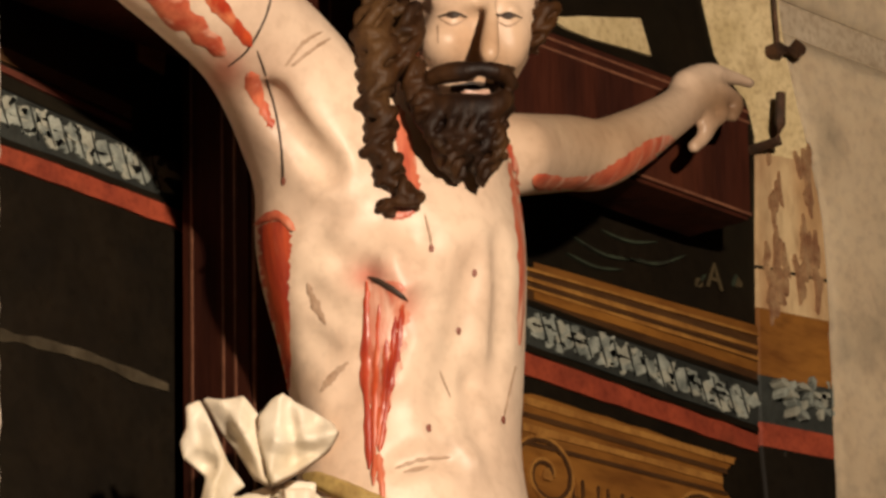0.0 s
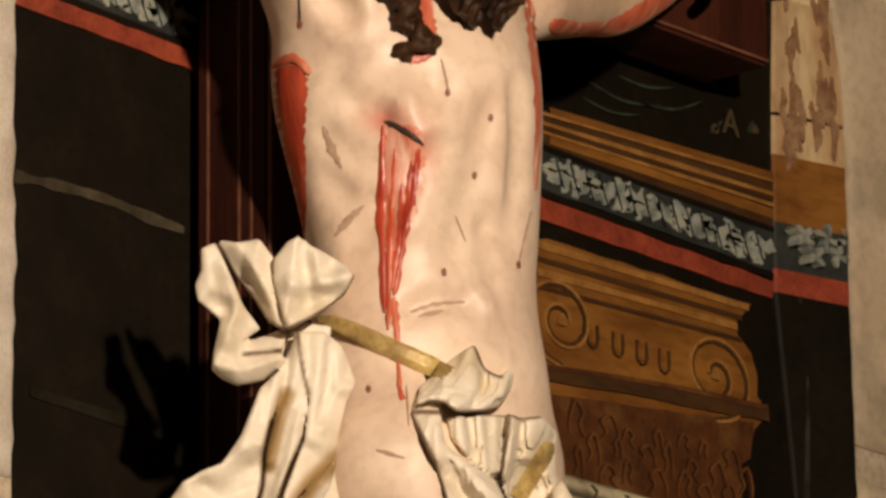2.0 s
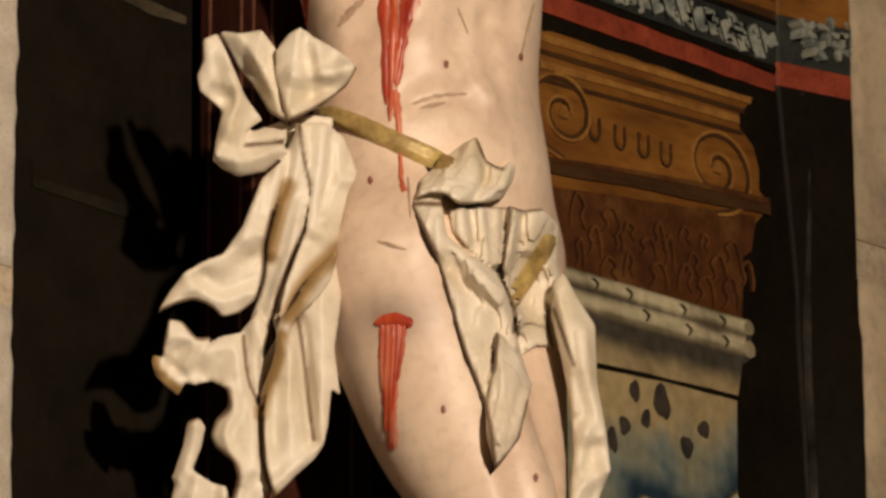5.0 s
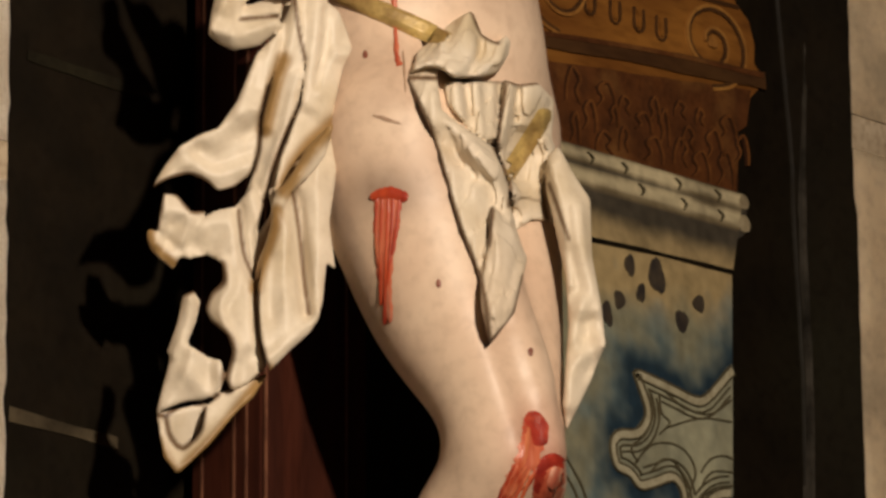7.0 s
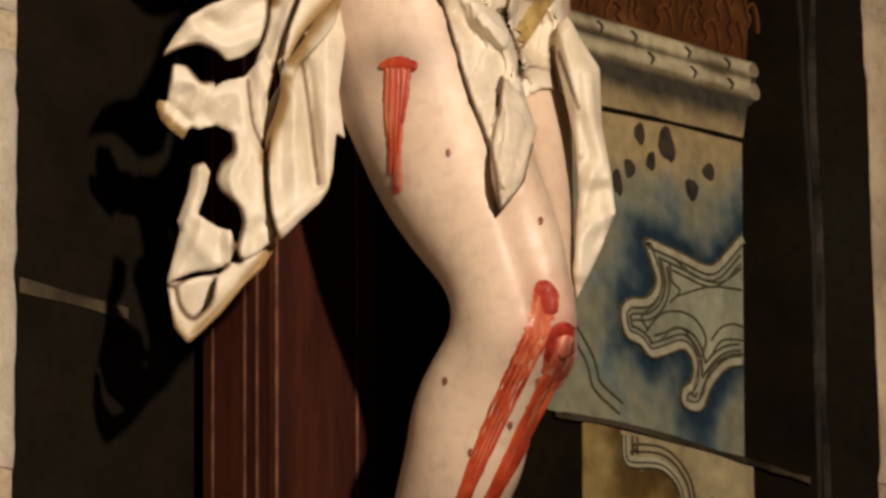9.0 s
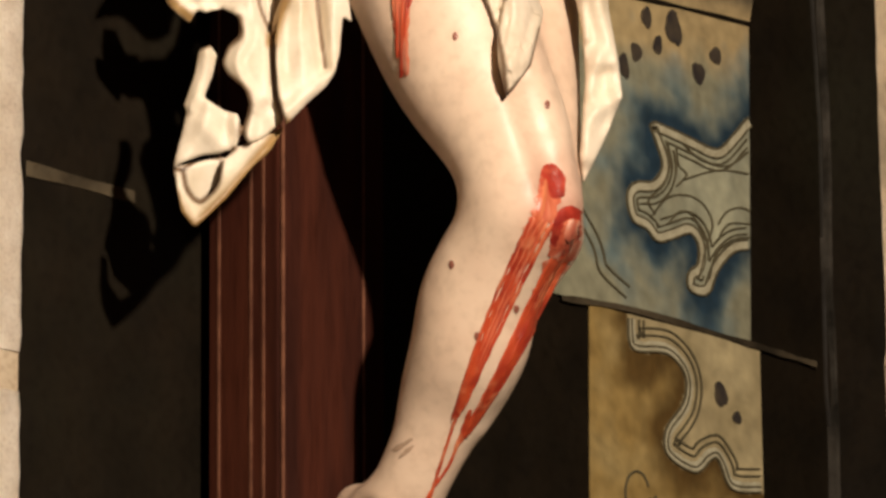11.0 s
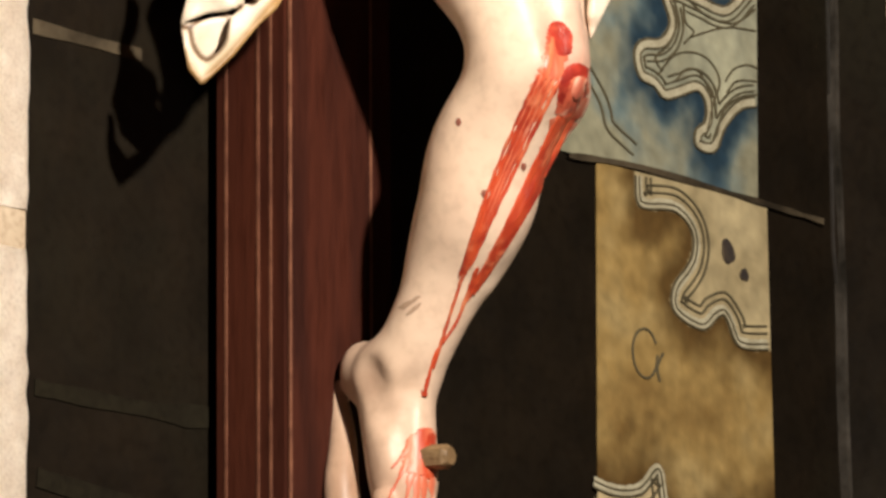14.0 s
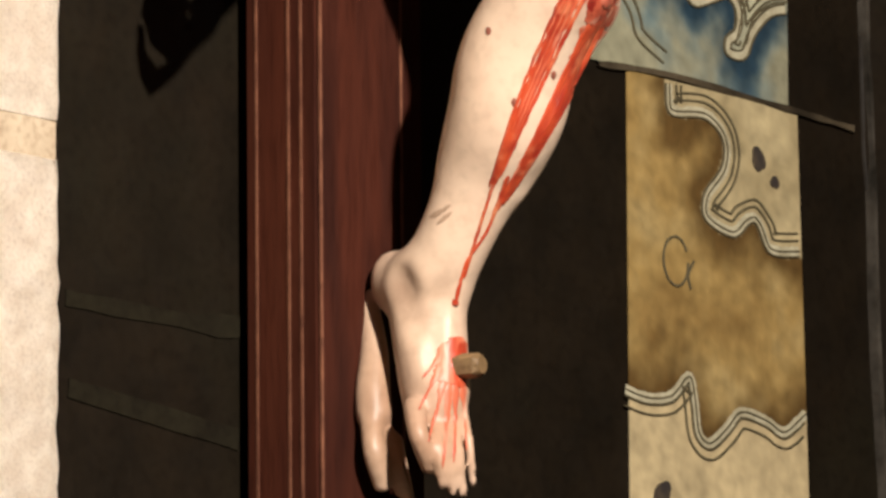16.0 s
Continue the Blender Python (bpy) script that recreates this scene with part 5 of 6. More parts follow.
# turned end of the strap
laid([(0.2577, 3.4084), (0.2748, 3.3924), (0.2942, 3.3554), (0.2886, 3.3360), (0.2791, 3.2990), (0.2540, 3.2684), (0.2463, 3.3037), (0.2456, 3.3278), (0.2536, 3.3681)], 0.017, -0.15, 0.00,
     [([(0.2569, 3.4004), (0.2626, 3.3600), (0.2533, 3.3037)], 0.0140, 0.0100), ([(0.2803, 3.3843), (0.2722, 3.3359), (0.2583, 3.2877)], 0.0140, 0.0090), ([(0.2899, 3.3481), (0.2740, 3.3038)], 0.0080, 0.0060)])
# bunched cloth at the belt
laid([(0.1791, 3.5445), (0.1839, 3.5649), (0.2112, 3.5896), (0.2250, 3.6011), (0.2396, 3.6094), (0.2455, 3.5971), (0.2502, 3.5848), (0.2651, 3.5767), (0.2746, 3.5849), (0.2801, 3.5784), (0.2776, 3.5645), (0.2665, 3.5457), (0.2483, 3.5403), (0.2216, 3.5382), (0.2075, 3.5487), (0.1933, 3.5507)], 0.013, 0.00, -0.10,
     [([(0.2112, 3.5875), (0.2071, 3.5650), (0.1894, 3.5446)], 0.0140, 0.0120), ([(0.2377, 3.6069), (0.2269, 3.5774), (0.2110, 3.5426)], 0.0160, 0.0160), ([(0.2446, 3.5815), (0.2366, 3.5570), (0.2188, 3.5406)], 0.0140, 0.0120), ([(0.2643, 3.5755), (0.2602, 3.5571), (0.2444, 3.5427)], 0.0120, 0.0120), ([(0.2191, 3.5937), (0.2150, 3.5692)], 0.0070, -0.0060), ([(0.2447, 3.5897), (0.2485, 3.5693), (0.2385, 3.5448)], 0.0070, -0.0080), ([(0.2762, 3.5817), (0.2681, 3.5571)], 0.0080, 0.0100)])
# cloth behind the far thigh
sheet([(0.3169, 3.4608), (0.3289, 3.4712), (0.3415, 3.4465), (0.3612, 3.4158), (0.3623, 3.3564), (0.3688, 3.3196), (0.3722, 3.2984), (0.3751, 3.2667), (0.3610, 3.2301), (0.3349, 3.1765), (0.3312, 3.2056), (0.3380, 3.2869), (0.3352, 3.3358), (0.3244, 3.3889), (0.3159, 3.4258)], 0.222, -0.20, 0.00,
      [([(0.3288, 3.4547), (0.3404, 3.4095), (0.3460, 3.3563), (0.3516, 3.3032)], 0.0140, 0.0120), ([(0.3208, 3.4505), (0.3324, 3.3972), (0.3399, 3.3276)], 0.0080, 0.0080), ([(0.3504, 3.4096), (0.3540, 3.3563), (0.3675, 3.3033)], 0.0120, 0.0100), ([(0.3401, 3.3603), (0.3555, 3.2869), (0.3631, 3.2463)], 0.0120, -0.0060), ([(0.3712, 3.2667), (0.3433, 3.2462), (0.3371, 3.2056)], 0.0140, 0.0110), ([(0.3517, 3.3114), (0.3435, 3.2706)], 0.0100, 0.0080)], 0.0060)
# dark brown lines along hems and some pleat creases, and the broader gilding of the turned ends
HEM_CREASES = [
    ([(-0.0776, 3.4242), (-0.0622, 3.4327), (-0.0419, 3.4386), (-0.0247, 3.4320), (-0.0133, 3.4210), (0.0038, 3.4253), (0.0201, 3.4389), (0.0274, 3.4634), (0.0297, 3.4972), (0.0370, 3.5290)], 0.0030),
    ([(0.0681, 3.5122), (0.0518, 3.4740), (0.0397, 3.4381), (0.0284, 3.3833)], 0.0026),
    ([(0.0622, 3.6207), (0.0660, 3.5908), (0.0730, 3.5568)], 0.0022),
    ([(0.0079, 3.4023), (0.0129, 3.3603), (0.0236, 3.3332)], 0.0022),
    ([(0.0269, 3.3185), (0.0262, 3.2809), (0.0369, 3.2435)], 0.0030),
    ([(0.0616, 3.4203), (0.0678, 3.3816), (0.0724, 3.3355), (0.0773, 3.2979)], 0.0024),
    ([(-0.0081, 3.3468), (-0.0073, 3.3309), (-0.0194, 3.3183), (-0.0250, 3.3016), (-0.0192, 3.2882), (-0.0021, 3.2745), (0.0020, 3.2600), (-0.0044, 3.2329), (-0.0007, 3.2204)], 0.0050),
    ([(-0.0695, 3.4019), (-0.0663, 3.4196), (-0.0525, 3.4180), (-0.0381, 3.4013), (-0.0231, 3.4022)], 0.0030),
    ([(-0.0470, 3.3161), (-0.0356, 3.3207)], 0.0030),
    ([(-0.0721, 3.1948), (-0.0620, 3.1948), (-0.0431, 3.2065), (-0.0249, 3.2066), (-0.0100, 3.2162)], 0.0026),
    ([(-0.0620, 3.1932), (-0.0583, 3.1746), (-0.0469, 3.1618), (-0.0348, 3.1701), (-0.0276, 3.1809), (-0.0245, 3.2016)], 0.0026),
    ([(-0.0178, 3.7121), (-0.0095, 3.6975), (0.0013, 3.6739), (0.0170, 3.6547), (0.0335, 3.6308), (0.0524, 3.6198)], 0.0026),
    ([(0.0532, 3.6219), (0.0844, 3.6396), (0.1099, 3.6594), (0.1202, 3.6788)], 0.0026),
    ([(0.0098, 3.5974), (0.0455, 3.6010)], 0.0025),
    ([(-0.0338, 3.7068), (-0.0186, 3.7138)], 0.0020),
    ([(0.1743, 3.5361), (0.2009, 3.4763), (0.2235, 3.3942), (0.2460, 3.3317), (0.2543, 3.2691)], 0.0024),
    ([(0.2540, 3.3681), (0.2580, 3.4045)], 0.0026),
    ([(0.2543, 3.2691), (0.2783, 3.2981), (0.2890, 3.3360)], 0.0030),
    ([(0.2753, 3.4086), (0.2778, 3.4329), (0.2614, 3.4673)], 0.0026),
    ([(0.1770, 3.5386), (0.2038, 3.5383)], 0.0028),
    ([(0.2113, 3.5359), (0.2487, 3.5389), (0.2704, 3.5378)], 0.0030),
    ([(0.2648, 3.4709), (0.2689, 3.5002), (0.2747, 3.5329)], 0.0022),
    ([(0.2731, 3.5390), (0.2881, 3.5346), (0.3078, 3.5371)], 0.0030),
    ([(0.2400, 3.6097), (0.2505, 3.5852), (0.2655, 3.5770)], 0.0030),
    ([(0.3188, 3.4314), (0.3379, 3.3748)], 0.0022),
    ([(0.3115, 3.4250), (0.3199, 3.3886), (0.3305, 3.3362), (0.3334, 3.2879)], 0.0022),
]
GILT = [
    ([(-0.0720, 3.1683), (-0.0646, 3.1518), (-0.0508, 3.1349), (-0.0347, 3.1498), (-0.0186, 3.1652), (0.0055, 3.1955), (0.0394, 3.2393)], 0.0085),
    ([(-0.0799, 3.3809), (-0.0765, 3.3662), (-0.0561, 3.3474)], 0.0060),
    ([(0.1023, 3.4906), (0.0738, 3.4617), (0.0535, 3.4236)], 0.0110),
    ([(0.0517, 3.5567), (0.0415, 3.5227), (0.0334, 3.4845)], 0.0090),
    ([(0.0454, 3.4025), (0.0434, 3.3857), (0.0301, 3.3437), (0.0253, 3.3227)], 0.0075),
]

# ---- hair and beard
hair = Field((-0.22, -0.52, 3.86), (0.20, -0.16, 4.36), 0.0027)
hair.ball((0.0248, -0.3209, 4.213), (0.095, 0.10, 0.10), 0.02)
rng = random.Random(4)


def lock(rows, strands, spread, waves, seed):
    """A wavy carved lock: strands that wind round one another."""
    local = random.Random(seed)
    fine = smooth([p for p, r in rows], 9)
    radii = np.interp(np.linspace(0, 1, len(fine)), np.linspace(0, 1, len(rows)), [r for p, r in rows])
    hair.chain([(tuple(p), 0.55 * r) for p, r in zip(fine, radii)][::3], 0.002)
    for k in range(strands):
        turn = 2 * math.pi * k / strands + local.uniform(-0.3, 0.3)
        path = []
        for i, (p, r) in enumerate(zip(fine, radii)):
            a = turn + waves * 2 * math.pi * i / len(fine)
            shift = EAST * math.cos(a) * spread * r + OUT * math.sin(a) * spread * r
            path.append(((p[0] + shift[0], p[1] + shift[1], p[2] + 0.35 * r * math.sin(2 * a + k)), r * 0.36))
        for part_rows in (path[n:n + 4] for n in range(0, len(path) - 1, 3)):
            for (pa, ra), (pb, rb) in zip(part_rows, part_rows[1:]):
                hair.limb(pa, pb, ra, rb, 0.0015)


# ringlets beside the face, then the forked beard and the moustache
for k, (rows, strands, waves) in enumerate((
        ([((-0.1166, -0.3330, 4.1324), 0.0150), ((-0.1267, -0.3295, 4.0955), 0.0180), ((-0.1199, -0.3368, 4.0750), 0.0190), ((-0.1228, -0.3336, 4.0545), 0.0190), ((-0.1201, -0.3366, 4.0399), 0.0140)], 4, 2.0),
        ([((-0.1210, -0.3356, 4.0429), 0.0140), ((-0.1287, -0.3302, 4.0218), 0.0160), ((-0.1185, -0.3383, 4.0050), 0.0150), ((-0.1210, -0.3312, 3.9915), 0.0130), ((-0.1149, -0.3348, 3.9849), 0.0100)], 4, 1.8),
        ([((-0.1164, -0.3362, 3.9885), 0.0120), ((-0.1244, -0.3320, 3.9716), 0.0150), ((-0.1127, -0.3416, 3.9562), 0.0140), ((-0.1134, -0.3365, 3.9428), 0.0120), ((-0.1091, -0.3411, 3.9385), 0.0090)], 4, 1.8),
        ([((-0.1106, -0.3395, 3.9428), 0.0100), ((-0.1045, -0.3505, 3.9301), 0.0130), ((-0.0984, -0.3570, 3.9181), 0.0120), ((-0.1085, -0.3447, 3.9167), 0.0100), ((-0.1139, -0.3329, 3.9117), 0.0090), ((-0.1079, -0.3365, 3.9051), 0.0060)], 4, 1.4),
        ([((-0.0895, -0.3402, 4.1319), 0.0170), ((-0.0912, -0.3486, 4.0999), 0.0160), ((-0.0987, -0.3493, 4.0714), 0.0150), ((-0.0959, -0.3612, 4.0430), 0.0130), ((-0.0950, -0.3680, 4.0154), 0.0100)], 4, 2.0),
        ([((-0.0928, -0.3587, 4.0619), 0.0110), ((-0.0900, -0.3705, 4.0335), 0.0120), ((-0.0938, -0.3752, 4.0082), 0.0130), ((-0.0906, -0.3831, 3.9898), 0.0120), ((-0.0907, -0.3830, 3.9747), 0.0080)], 4, 1.8),
        ([((0.0374, -0.4255, 4.1439), 0.0140), ((0.0324, -0.4201, 4.1203), 0.0120), ((0.0302, -0.4104, 4.1014), 0.0080)], 4, 1.0),
        ([((-0.0857, -0.3883, 4.0130), 0.0100), ((-0.0784, -0.3962, 3.9926), 0.0120), ((-0.0812, -0.3902, 3.9758), 0.0130), ((-0.0746, -0.3871, 3.9608), 0.0120), ((-0.0623, -0.3871, 3.9522), 0.0090), ((-0.0544, -0.3809, 3.9440), 0.0040)], 4, 1.6),
        ([((-0.0802, -0.4017, 4.0083), 0.0110), ((-0.0742, -0.4070, 3.9882), 0.0130), ((-0.0752, -0.4004, 3.9750), 0.0130), ((-0.0620, -0.3989, 3.9670), 0.0110), ((-0.0543, -0.3884, 3.9611), 0.0060)], 4, 1.6),
        ([((-0.0667, -0.4191, 4.0075), 0.0110), ((-0.0696, -0.4175, 3.9869), 0.0120), ((-0.0626, -0.4192, 3.9737), 0.0120), ((-0.0585, -0.4103, 3.9608), 0.0100), ((-0.0481, -0.4068, 3.9511), 0.0080), ((-0.0397, -0.4012, 3.9400), 0.0040)], 4, 1.6),
        ([((-0.0519, -0.4263, 4.0153), 0.0100), ((-0.0545, -0.4220, 3.9954), 0.0110), ((-0.0471, -0.4256, 3.9818), 0.0120), ((-0.0416, -0.4212, 3.9668), 0.0110), ((-0.0382, -0.4101, 3.9586), 0.0090), ((-0.0334, -0.4006, 3.9489), 0.0040)], 4, 1.6),
        ([((-0.0286, -0.4279, 4.0616), 0.0070), ((-0.0307, -0.4230, 4.0388), 0.0090), ((-0.0260, -0.4211, 4.0201), 0.0100), ((-0.0251, -0.4121, 4.0049), 0.0090), ((-0.0182, -0.4067, 3.9933), 0.0060)], 4, 1.4))):
    lock(rows, strands, 0.85, waves, 10 + k)
hair.chain([((-0.0888, -0.3703, 4.0397), 0.0070), ((-0.0933, -0.3846, 4.0454), 0.0090), ((-0.0899, -0.4000, 4.0469), 0.0110), ((-0.0832, -0.4160, 4.0471), 0.0110), ((-0.0765, -0.4291, 4.0485), 0.0060)], 0.003)
hair.chain([((-0.0747, -0.4311, 4.0485), 0.0060), ((-0.0612, -0.4368, 4.0477), 0.0100), ((-0.0476, -0.4397, 4.0466), 0.0090), ((-0.0360, -0.4404, 4.0392), 0.0070)], 0.003)
hair.chain([((-0.0876, -0.3790, 4.0147), 0.0120), ((-0.0808, -0.3951, 4.0140), 0.0150), ((-0.0727, -0.4097, 4.0111), 0.0160), ((-0.0577, -0.4259, 4.0110), 0.0150), ((-0.0428, -0.4332, 4.0218), 0.0110)], 0.004)


def joined(name, pieces):
    """One mesh out of (points, faces, material) pieces."""
    points, faces, slots, mats, shift = [], [], [], [], 0
    for p, q, m in pieces:
        points.append(np.asarray(p, float))
        faces += [tuple(int(i) + shift for i in face) for face in q]
        if m not in mats:
            mats.append(m)
        slots += [mats.index(m)] * len(q)
        shift += len(p)
    data = bpy.data.meshes.new(name)
    data.from_pydata(np.concatenate(points).tolist(), [], faces)
    for m in mats:
        data.materials.append(m)
    data.polygons.foreach_set("material_index", slots)
    data.polygons.foreach_set("use_smooth", [True] * len(faces))
    data.update()
    return data


from mathutils.bvhtree import BVHTree


def relaxed(points, quads, times):
    """Evens out the steps of the grid."""
    points = np.array(points, float)
    ends = np.concatenate([quads, np.roll(quads, 1, 1)], 0).reshape(2, -1)
    count = np.bincount(ends[0], minlength=len(points)) + np.bincount(ends[1], minlength=len(points))
    for k in range(times):
        for force in (0.5, -0.3):
            total = np.stack([np.bincount(ends[0], points[ends[1], c], len(points)) + np.bincount(ends[1], points[ends[0], c], len(points)) for c in range(3)], 1)
            points += force * (total / np.maximum(count, 1)[:, None] - points)
    return points, quads


body_points, body_quads = relaxed(*flesh.surface(), 4)
broad = np.clip((body_points[:, 2] - 2.98) / 0.06, 0, 1) * np.clip((0.47 - body_points[:, 0]) / 0.05, 0, 1) * np.clip((4.16 - body_points[:, 2] + 0.5 * np.clip(-0.03 - body_points[:, 0], 0, 1) * 4) / 0.05, 0, 1)
broad = broad[:, None]
ends = np.concatenate([body_quads, np.roll(body_quads, 1, 1)], 0).reshape(2, -1)
count = np.bincount(ends[0], minlength=len(body_points)) + np.bincount(ends[1], minlength=len(body_points))
for k in range(10):
    total = np.stack([np.bincount(ends[0], body_points[ends[1], c], len(body_points)) + np.bincount(ends[1], body_points[ends[0], c], len(body_points)) for c in range(3)], 1)
    body_points += 0.5 * broad * (total / count[:, None] - body_points)
cloth_points, cloth_quads = relaxed(*cloth.surface(), 2)
hair_points, hair_quads = relaxed(*hair.surface(), 1)
tree = BVHTree.FromPolygons([Vector(p) for p in body_points] + [Vector(p) for p in cloth_points],
                            [tuple(map(int, q)) for q in body_quads] + [tuple(int(i) + len(body_points) for i in q) for q in cloth_quads])
TOWARD = Vector((OUT[0], OUT[1], -0.25)).normalized()
pieces = [(body_points, body_quads, SKIN), (hair_points, hair_quads, HAIR)]


def on_figure(s, h):
    """The place on the figure's open side at that width and height, with its normal."""
    flat = EAST * s + OUT * 0.30
    hit = tree.ray_cast(Vector((flat[0], flat[1], h)) + TOWARD * 0.35, -TOWARD)
    return (hit[0], hit[1]) if hit[0] is not None and (hit[0] - Vector((flat[0], flat[1], h))).dot(TOWARD) > -0.70 else None


def streak(path, widths, mat, lift=0.0014, ragged=0.15, seed=0, across=4):
    """Paint that runs over the figure in a thin raised film."""
    local = random.Random(seed)
    fine = smooth(path, 10)
    wide = np.interp(np.linspace(0, 1, len(fine)), np.linspace(0, 1, len(widths)), widths)
    points, faces, rows = [], [], []
    span = np.minimum(np.arange(len(fine)), np.arange(len(fine))[::-1])
    if ragged:
        wide = wide * np.sqrt(np.clip((span + 0.25) / 2.5, 0, 1))
    drift = [local.uniform(-1, 1) for i in range(len(fine) + 2)]
    for i, p in enumerate(fine):
        q, o = fine[min(i + 1, len(fine) - 1)], fine[max(i - 1, 0)]
        n = math.hypot(q[0] - o[0], q[1] - o[1]) or 1
        side = (-(q[1] - o[1]) / n, (q[0] - o[0]) / n)
        row = []
        for k in range(across + 1):
            f = (k / across - 0.5) * wide[i] * (1 + ragged * (drift[i] if k < across / 2 else drift[i + 1]))
            spot = on_figure(p[0] + side[0] * f, p[1] + side[1] * f)
            if spot is None:
                row.append(-1)
                continue
            row.append(len(points))
            rise = lift if 0 < k < across else 0.0002
            points.append(tuple(spot[0] + spot[1] * rise + TOWARD * 0.0006))
        rows.append(row)
    for a, b in zip(rows, rows[1:]):
        for k in range(across):
            face = (a[k], a[k + 1], b[k + 1], b[k])
            if min(face) >= 0 and max((Vector(points[face[0]]) - Vector(points[j])).length for j in face[1:]) < 0.03:
                faces.append(face)
    if faces:
        pieces.append((points, faces, mat))


# wound in the side, wounds of arm, thigh and knees
streak([(0.1722, 3.838), (0.1689, 3.802), (0.1655, 3.754), (0.1581, 3.707)], [0.030, 0.045, 0.036, 0.024], PALE_WOUND, seed=1, across=8)
for k, (x0, x1, e) in enumerate((((0.1494, 3.838), (0.1472, 3.743), (0.15, 3.642)), ((0.1617, 3.814), (0.156, 3.719), (0.1538, 3.625)), ((0.1774, 3.802), (0.1709, 3.731), (0.1598, 3.66)), ((0.1844, 3.814), (0.1799, 3.772), (0.1708, 3.725)),
                                 ((0.1686, 3.778), (0.1651, 3.719), (0.1576, 3.666)))):
    streak([x0, x1, e], [0.006, 0.009, 0.005], BLOOD, 0.0022, 0.4, 30 + k)
streak([(0.159, 3.658), (0.1629, 3.611), (0.1645, 3.564), (0.1679, 3.551)], [0.010, 0.005, 0.005, 0.007], PINK, 0.002, 0.3, 8)
streak([(0.1523, 3.843), (0.1721, 3.831), (0.189, 3.818)], [0.003, 0.009, 0.003], DARK_LINE, 0.003, 0.1, 2)
streak([(0.0577, 3.904), (0.0569, 3.875), (0.0583, 3.839), (0.0625, 3.791), (0.0677, 3.726)], [0.034, 0.032, 0.026, 0.018, 0.010], BLOOD, 0.0016, 0.15, 3, 6)
streak([(0.0388, 3.904), (0.0588, 3.911), (0.077, 3.893)], [0.006, 0.012, 0.006], PINK, 0.003, 0.2, 4)
streak([(0.1557, 3.416), (0.1535, 3.381), (0.1523, 3.335), (0.1578, 3.289)], [0.026, 0.024, 0.014, 0.006], PINK, 0.0012, 0.12, 5, 6)
for k, (x, y) in enumerate(((-0.011, 0.07), (-0.006, 0.11), (0.0, 0.13), (0.005, 0.09), (0.011, 0.06))):
    top = (0.1557, 3.417)
    streak([(top[0] + x, top[1]), (top[0] + x * 0.9 - 0.002, top[1] - y * 0.5), (top[0] + x * 0.6 - 0.003, top[1] - y)], [0.005, 0.0035, 0.005], BLOOD, 0.0018, 0.3, 200 + k)
streak([(0.1385, 3.416), (0.1569, 3.420), (0.1750, 3.415)], [0.010, 0.014, 0.010], BLOOD, 0.0026, 0.15, 6)
streak([(0.2962, 3.192), (0.296, 3.171), (0.2881, 3.142)], [0.018, 0.026, 0.022], PINK, 0.0012, 0.2, 7, 6)
streak([(0.2928, 3.185), (0.2893, 3.165), (0.2836, 3.142)], [0.005, 0.010, 0.008], BLOOD, 0.0016, 0.3, 17, 4)
streak([(0.3192, 3.145), (0.3169, 3.123), (0.31, 3.1)], [0.022, 0.036, 0.036], PINK, 0.0018, 0.1, 9, 6)
streak([(0.2881, 3.151), (0.2639, 3.091), (0.2319, 3.006), (0.2095, 2.95)], [0.020, 0.016, 0.010, 0.004], PINK, 0.0010, 0.3, 48, 6)
streak([(0.3123, 3.108), (0.2831, 3.046), (0.2484, 2.984), (0.2127, 2.916)], [0.034, 0.020, 0.010, 0.004], PINK, 0.0010, 0.3, 49, 6)
streak([(0.2926, 3.1993), (0.3010, 3.1834), (0.3029, 3.1652)], [0.010, 0.020, 0.024, 0.020, 0.016], CRIMSON, 0.0016, 0.05, 41, 6)
streak([(0.3172, 3.1582), (0.3155, 3.1343), (0.3099, 3.1085)], [0.014, 0.030, 0.036, 0.032, 0.024], CRIMSON, 0.0016, 0.05, 42, 6)
streak([(0.3179, 3.1451), (0.3163, 3.1324), (0.3139, 3.1224)], [0.006, 0.015, 0.016, 0.008], PALE_WOUND, 0.0030, 0.05, 43, 4)
local = random.Random(9)
for k in range(13):
    f = k / 12
    if k < 5:
        f = k / 4
        rows = [(0.2792, 3.148), (0.2516, 3.085), (0.2247, 3.012), (0.1995, 2.927)]
        ends = [(0.2992, 3.142), (0.2733, 3.086), (0.2374, 3.006), (0.2117, 2.944)]
    else:
        f = (k - 5) / 7
        rows = [(0.3001, 3.106), (0.272, 3.046), (0.2439, 2.984), (0.2077, 2.908)]
        ends = [(0.3235, 3.111), (0.2953, 3.052), (0.2572, 2.984), (0.216, 2.916)]
    stop = local.uniform(0.75, 1.0)
    path = [(a[0] + (b[0] - a[0]) * f, a[1] + (b[1] - a[1]) * f) for a, b in zip(rows, ends)]
    path[3] = (path[2][0] + (path[3][0] - path[2][0]) * stop, path[2][1] + (path[3][1] - path[2][1]) * stop)
    w = local.uniform(0.0022, 0.0046)
    streak(path, [w * 1.4, w, w, w * 0.9, w * 1.3], BLOOD, 0.0018, 0.4, 50 + k)
streak([(0.2246, 3.001), (0.2078, 2.944), (0.1911, 2.888), (0.1782, 2.843)], [0.005, 0.004, 0.003, 0.003], BLOOD, 0.0016, 0.3, 66)
streak([(0.2217, 2.95), (0.2021, 2.894), (0.1807, 2.859), (0.1699, 2.818)], [0.005, 0.004, 0.003, 0.004], BLOOD, 0.0016, 0.3, 67)
